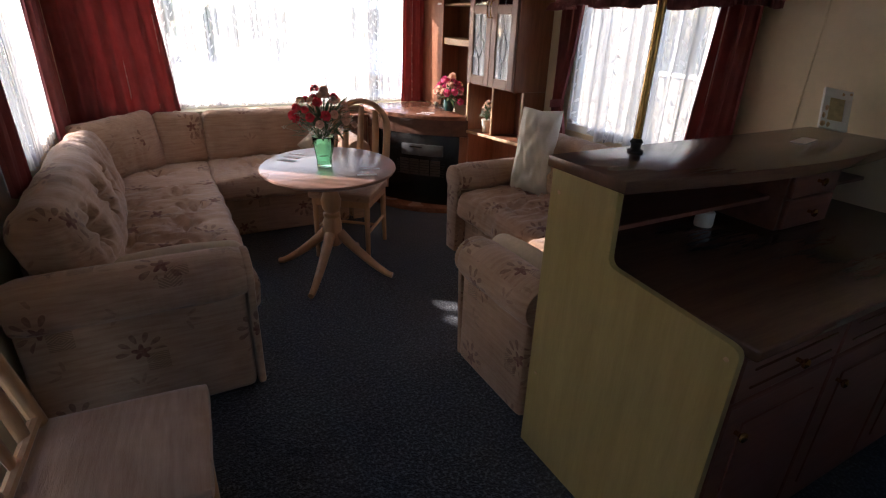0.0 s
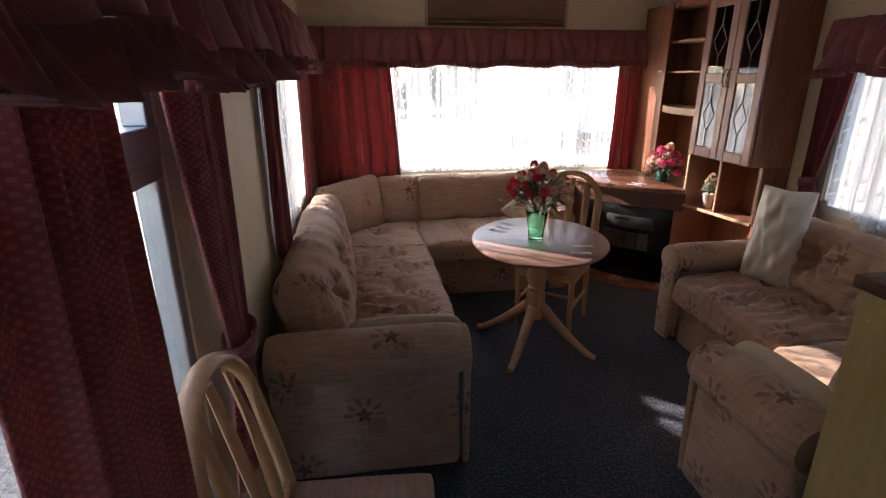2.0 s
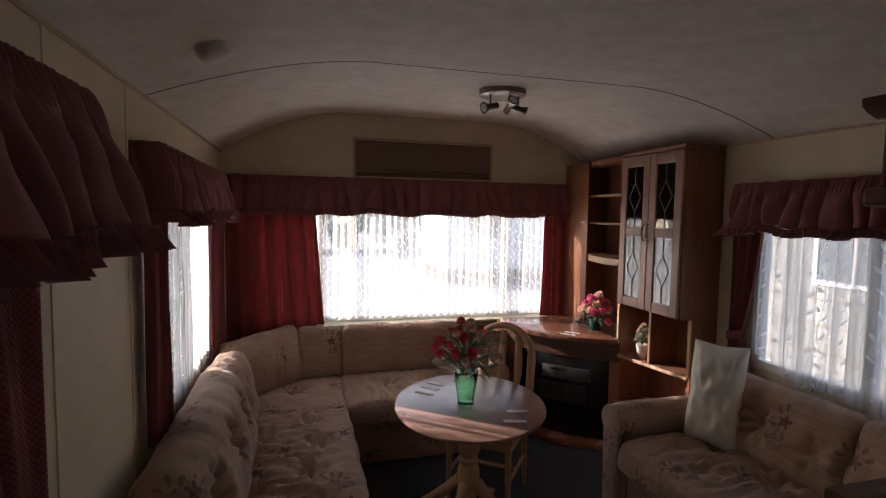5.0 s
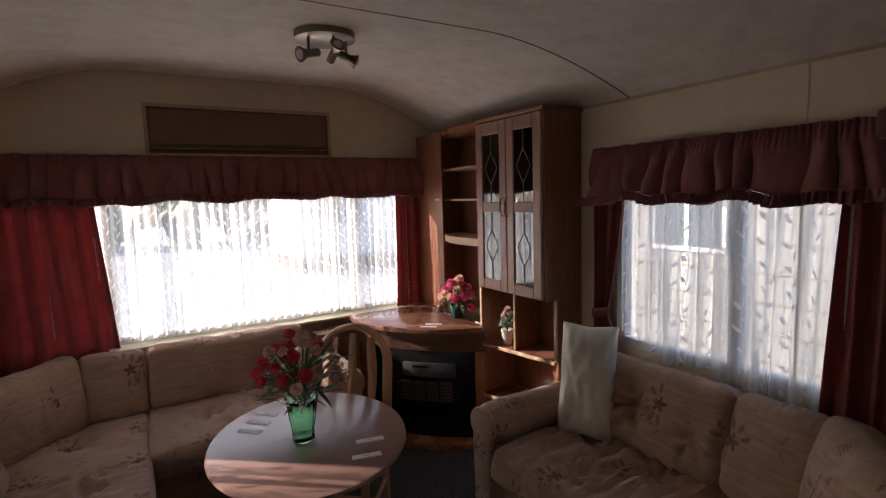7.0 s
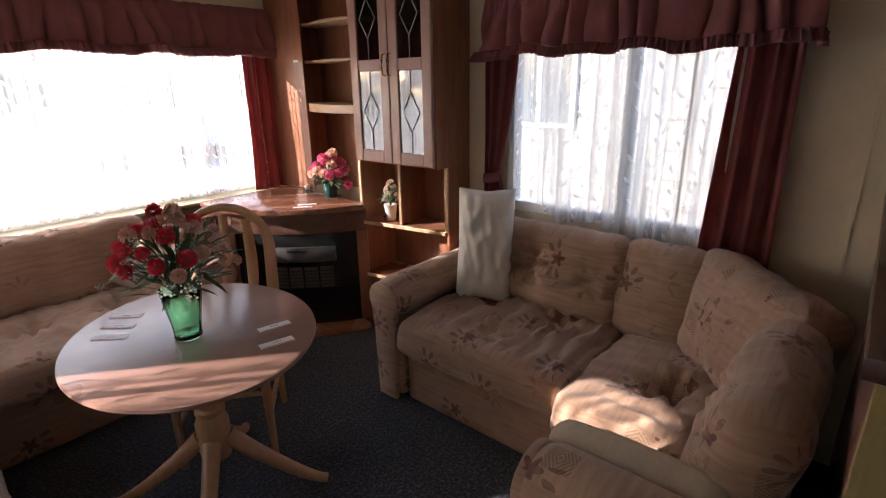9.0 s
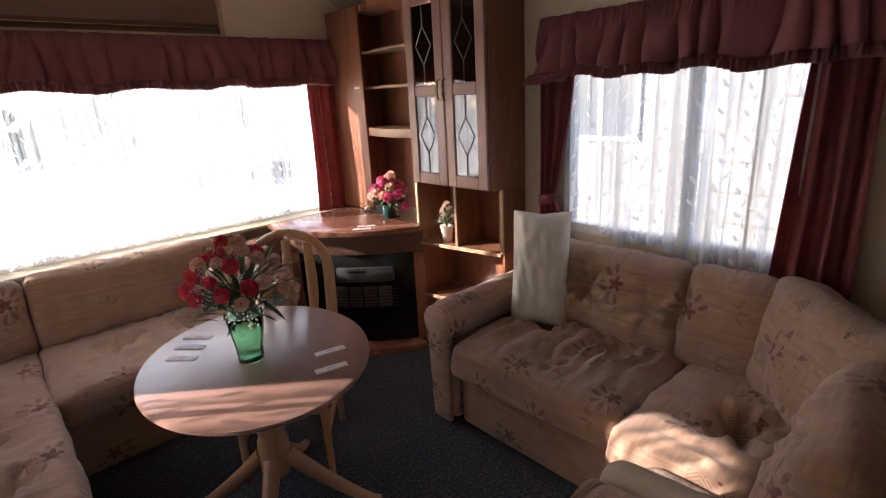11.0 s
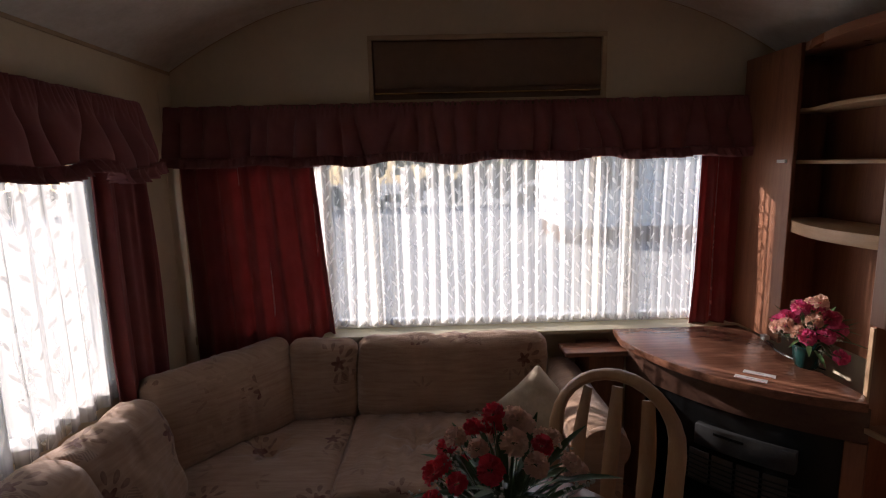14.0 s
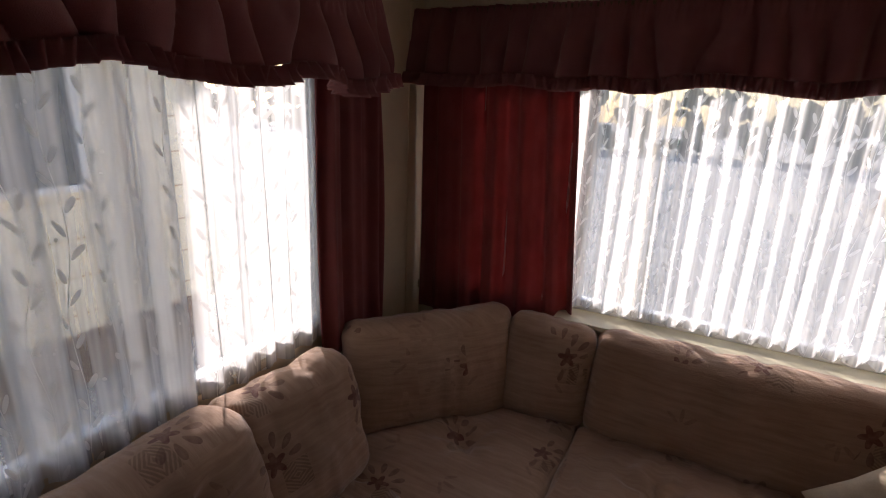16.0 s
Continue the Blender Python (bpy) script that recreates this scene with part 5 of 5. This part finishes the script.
# ---- cards ----
card = thing("name_card", "small white printed card lying on the table", "card", (0, 0, 0), "printed cards")
part("sheet", box(-0.055, -0.017, 0, 0.055, 0.017, 0.0012, 0), M_PAPER, card)
part("print", box(-0.014, 0.001, 0.0012, 0.014, 0.0035, 0.0015, 0), M_INK, card)
part("red_band", box(-0.05, -0.015, 0.0012, 0.05, -0.0125, 0.0015, 0), M_REDINK, card)
card.matrix_world = pose(1.175, 2.60, 0.7005, 0, 0, -12)
for x, y, z, r in ((1.115, 2.49, 0.7005, -14), (0.88, 3.10, 0.7005, -48), (0.83, 3.03, 0.7005, -48), (0.78, 2.96, 0.7005, -46), (2.02, 3.62, 0.8125, -40), (2.08, 3.66, 0.8125, -40)):
    copy_thing(card, pose(x, y, z, 0, 0, r))

# ---- ceiling lamp, smoke alarm ----
LX, LY = 1.18, 2.91
LZ = arch(LX, LY)
t = thing("ceiling_lamp", "round brushed-steel ceiling lamp with three spots", "lamp", (LX, LY, LZ))
part("plate", lathe([(0.118, -0.035), (0.125, -0.032), (0.125, 0.0), (0.10, 0.001)], 40, (LX, LY, LZ)), M_STEEL, t, "", True)
for k, a in enumerate((200, 275, 340)):
    ar = radians(a)
    px, py = LX + 0.085 * math.cos(ar), LY + 0.085 * math.sin(ar)
    s = part("arm", tube([(px, py, LZ - 0.034), (px, py, LZ - 0.095)], 0.006, 8), M_STEEL, t, "", True)
    m = pose(px, py, LZ - 0.10) @ pose(0, 0, 0, 0, (105, 60, 115)[k], a) @ pose(0, 0, -0.02)
    part("spot_body", moved(lathe([(0.014, -0.03), (0.017, -0.028), (0.017, 0.03), (0.022, 0.045), (0.03, 0.062), (0.032, 0.066), (0.02, 0.064)], 20), m), M_STEEL, s, "", True)
    part("bulb", moved(lathe([(0.02, 0.0645), (0.018, 0.070), (0.008, 0.074)], 16), m), M_WHITE, s, "", True)
t = thing("smoke_alarm", "round off-white smoke alarm on the ceiling", "alarm", (-0.145, 2.16, arch(-0.145, 2.16)))
z = arch(-0.145, 2.16)
part("body", placed(lathe([(0.03, -0.045), (0.045, -0.04), (0.055, -0.025), (0.06, 0.012)], 28), -0.145, 2.16, z - 0.004, 0, -22, 0), M_CEIL, t, "", True)

# ---- outside ----
structure("ground", box(-60, -60, -0.72, 60, 80, -0.60, 0), M_GRAVEL, "pale gravel ground around the caravan", "ground")


def van(label, x0, y0, x1, y1, mat, face, windows, h=2.5):
    """A neighbouring static caravan: plinth, panelled walls, shallow roof, windows on one face."""
    t = thing("static_caravan", label, "caravan", ((x0 + x1) / 2, (y0 + y1) / 2, -0.6))
    part("plinth", box(x0 + 0.1, y0 + 0.1, -0.6, x1 - 0.1, y1 - 0.1, -0.15, 0.01), M_BROWN, t)
    part("wall", box(x0, y0, -0.15, x1, y1, h, 0.03), mat, t)
    part("roof", box(x0 - 0.08, y0 - 0.08, h, x1 + 0.08, y1 + 0.08, h + 0.09, 0.03), M_VANW, t)
    n = 8
    for k in range(n):
        z = 0.0 + k * 0.28
        b = box(face[1] - 0.006, y0 + 0.02, z, face[1] + 0.006, y1 - 0.02, z + 0.012, 0) if face[0] == "x" else box(x0 + 0.02, face[1] - 0.006, z, x1 - 0.02, face[1] + 0.006, z + 0.012, 0)
        part("cladding_joint", b, M_TRIM if mat == M_VAN else M_BROWN, t)
    for a0, a1, z0, z1 in windows:
        def b(p, q, c, d, e):
            return box(face[1] - e, p, c, face[1] + e, q, d, 0.004) if face[0] == "x" else box(p, face[1] - e, c, q, face[1] + e, d, 0.004)
        w = part("window", b(a0, a1, z0, z1, 0.03), M_TINT, t, "dark tinted window")
        fr = bmesh.new()
        for r in ((a0 - 0.05, a1 + 0.05, z0 - 0.05, z0), (a0 - 0.05, a1 + 0.05, z1, z1 + 0.05), (a0 - 0.05, a0, z0, z1), (a1, a1 + 0.05, z0, z1), ((a0 + a1) / 2 - 0.025, (a0 + a1) / 2 + 0.025, z0, z1)):
            merge(fr, b(*r, 0.04))
        part("window_frame", fr, M_WHITE, w)
    return t


van("cream static caravan on the next pitch", -6.4, -4.0, -3.2, 5.5, M_VAN, ("x", -3.2), [(3.1, 4.4, 0.95, 1.95), (0.2, 1.5, 0.95, 1.85), (-2.8, -1.6, 0.95, 1.85)], 3.0)
van("white static caravan across the path", 5.4, -3.0, 8.6, 7.5, M_VANW_SHADE, ("x", 5.4), [(0.9, 1.6, 1.05, 1.85), (3.65, 4.4, 1.05, 1.9), (6.0, 6.9, 1.05, 1.85)])
van("distant white caravan beyond the gravel", 4.5, 16.0, 12.0, 19.2, M_VANW, ("y", 16.0), [(5.2, 6.6, 0.9, 1.8), (8.5, 10.5, 0.9, 1.8)])
deck = thing("decking", "pale wooden decking boards by the glazed panel", "decking", (-1.2, -0.4, -0.6))
part("frame", box(-1.9, -1.9, -0.6, -0.55, 0.55, -0.16, 0.005), M_DECK, deck)
for k in range(9):
    part("board", box(-1.92 + k * 0.152, -1.92, -0.158, -1.92 + k * 0.152 + 0.143, 0.58, -0.13, 0.004), M_DECK, deck)
bm = bmesh.new()
rng = random.Random(11)
for k in range(1500):
    x, d = rng.uniform(-45, 50), rng.uniform(0, 3)
    h = 2.2 + 1.6 * noise.noise(Vector((x * 0.2, 0, 4)))
    z = -0.6 + rng.uniform(0, 1) ** 0.7 * h * 1.3
    b = bmesh.new()
    bmesh.ops.create_icosphere(b, subdivisions=1, radius=rng.uniform(0.25, 0.6))
    for v in b.verts:
        v.co *= rng.uniform(0.6, 1.3)
    merge(bm, moved(b, Matrix.Translation((x, 30 + d, z)))) if k < 700 else b.free()
tagged(part("hedge", bm, M_HEDGE), "uneven dark hedge at the far side", "hedge", "", "stuff")
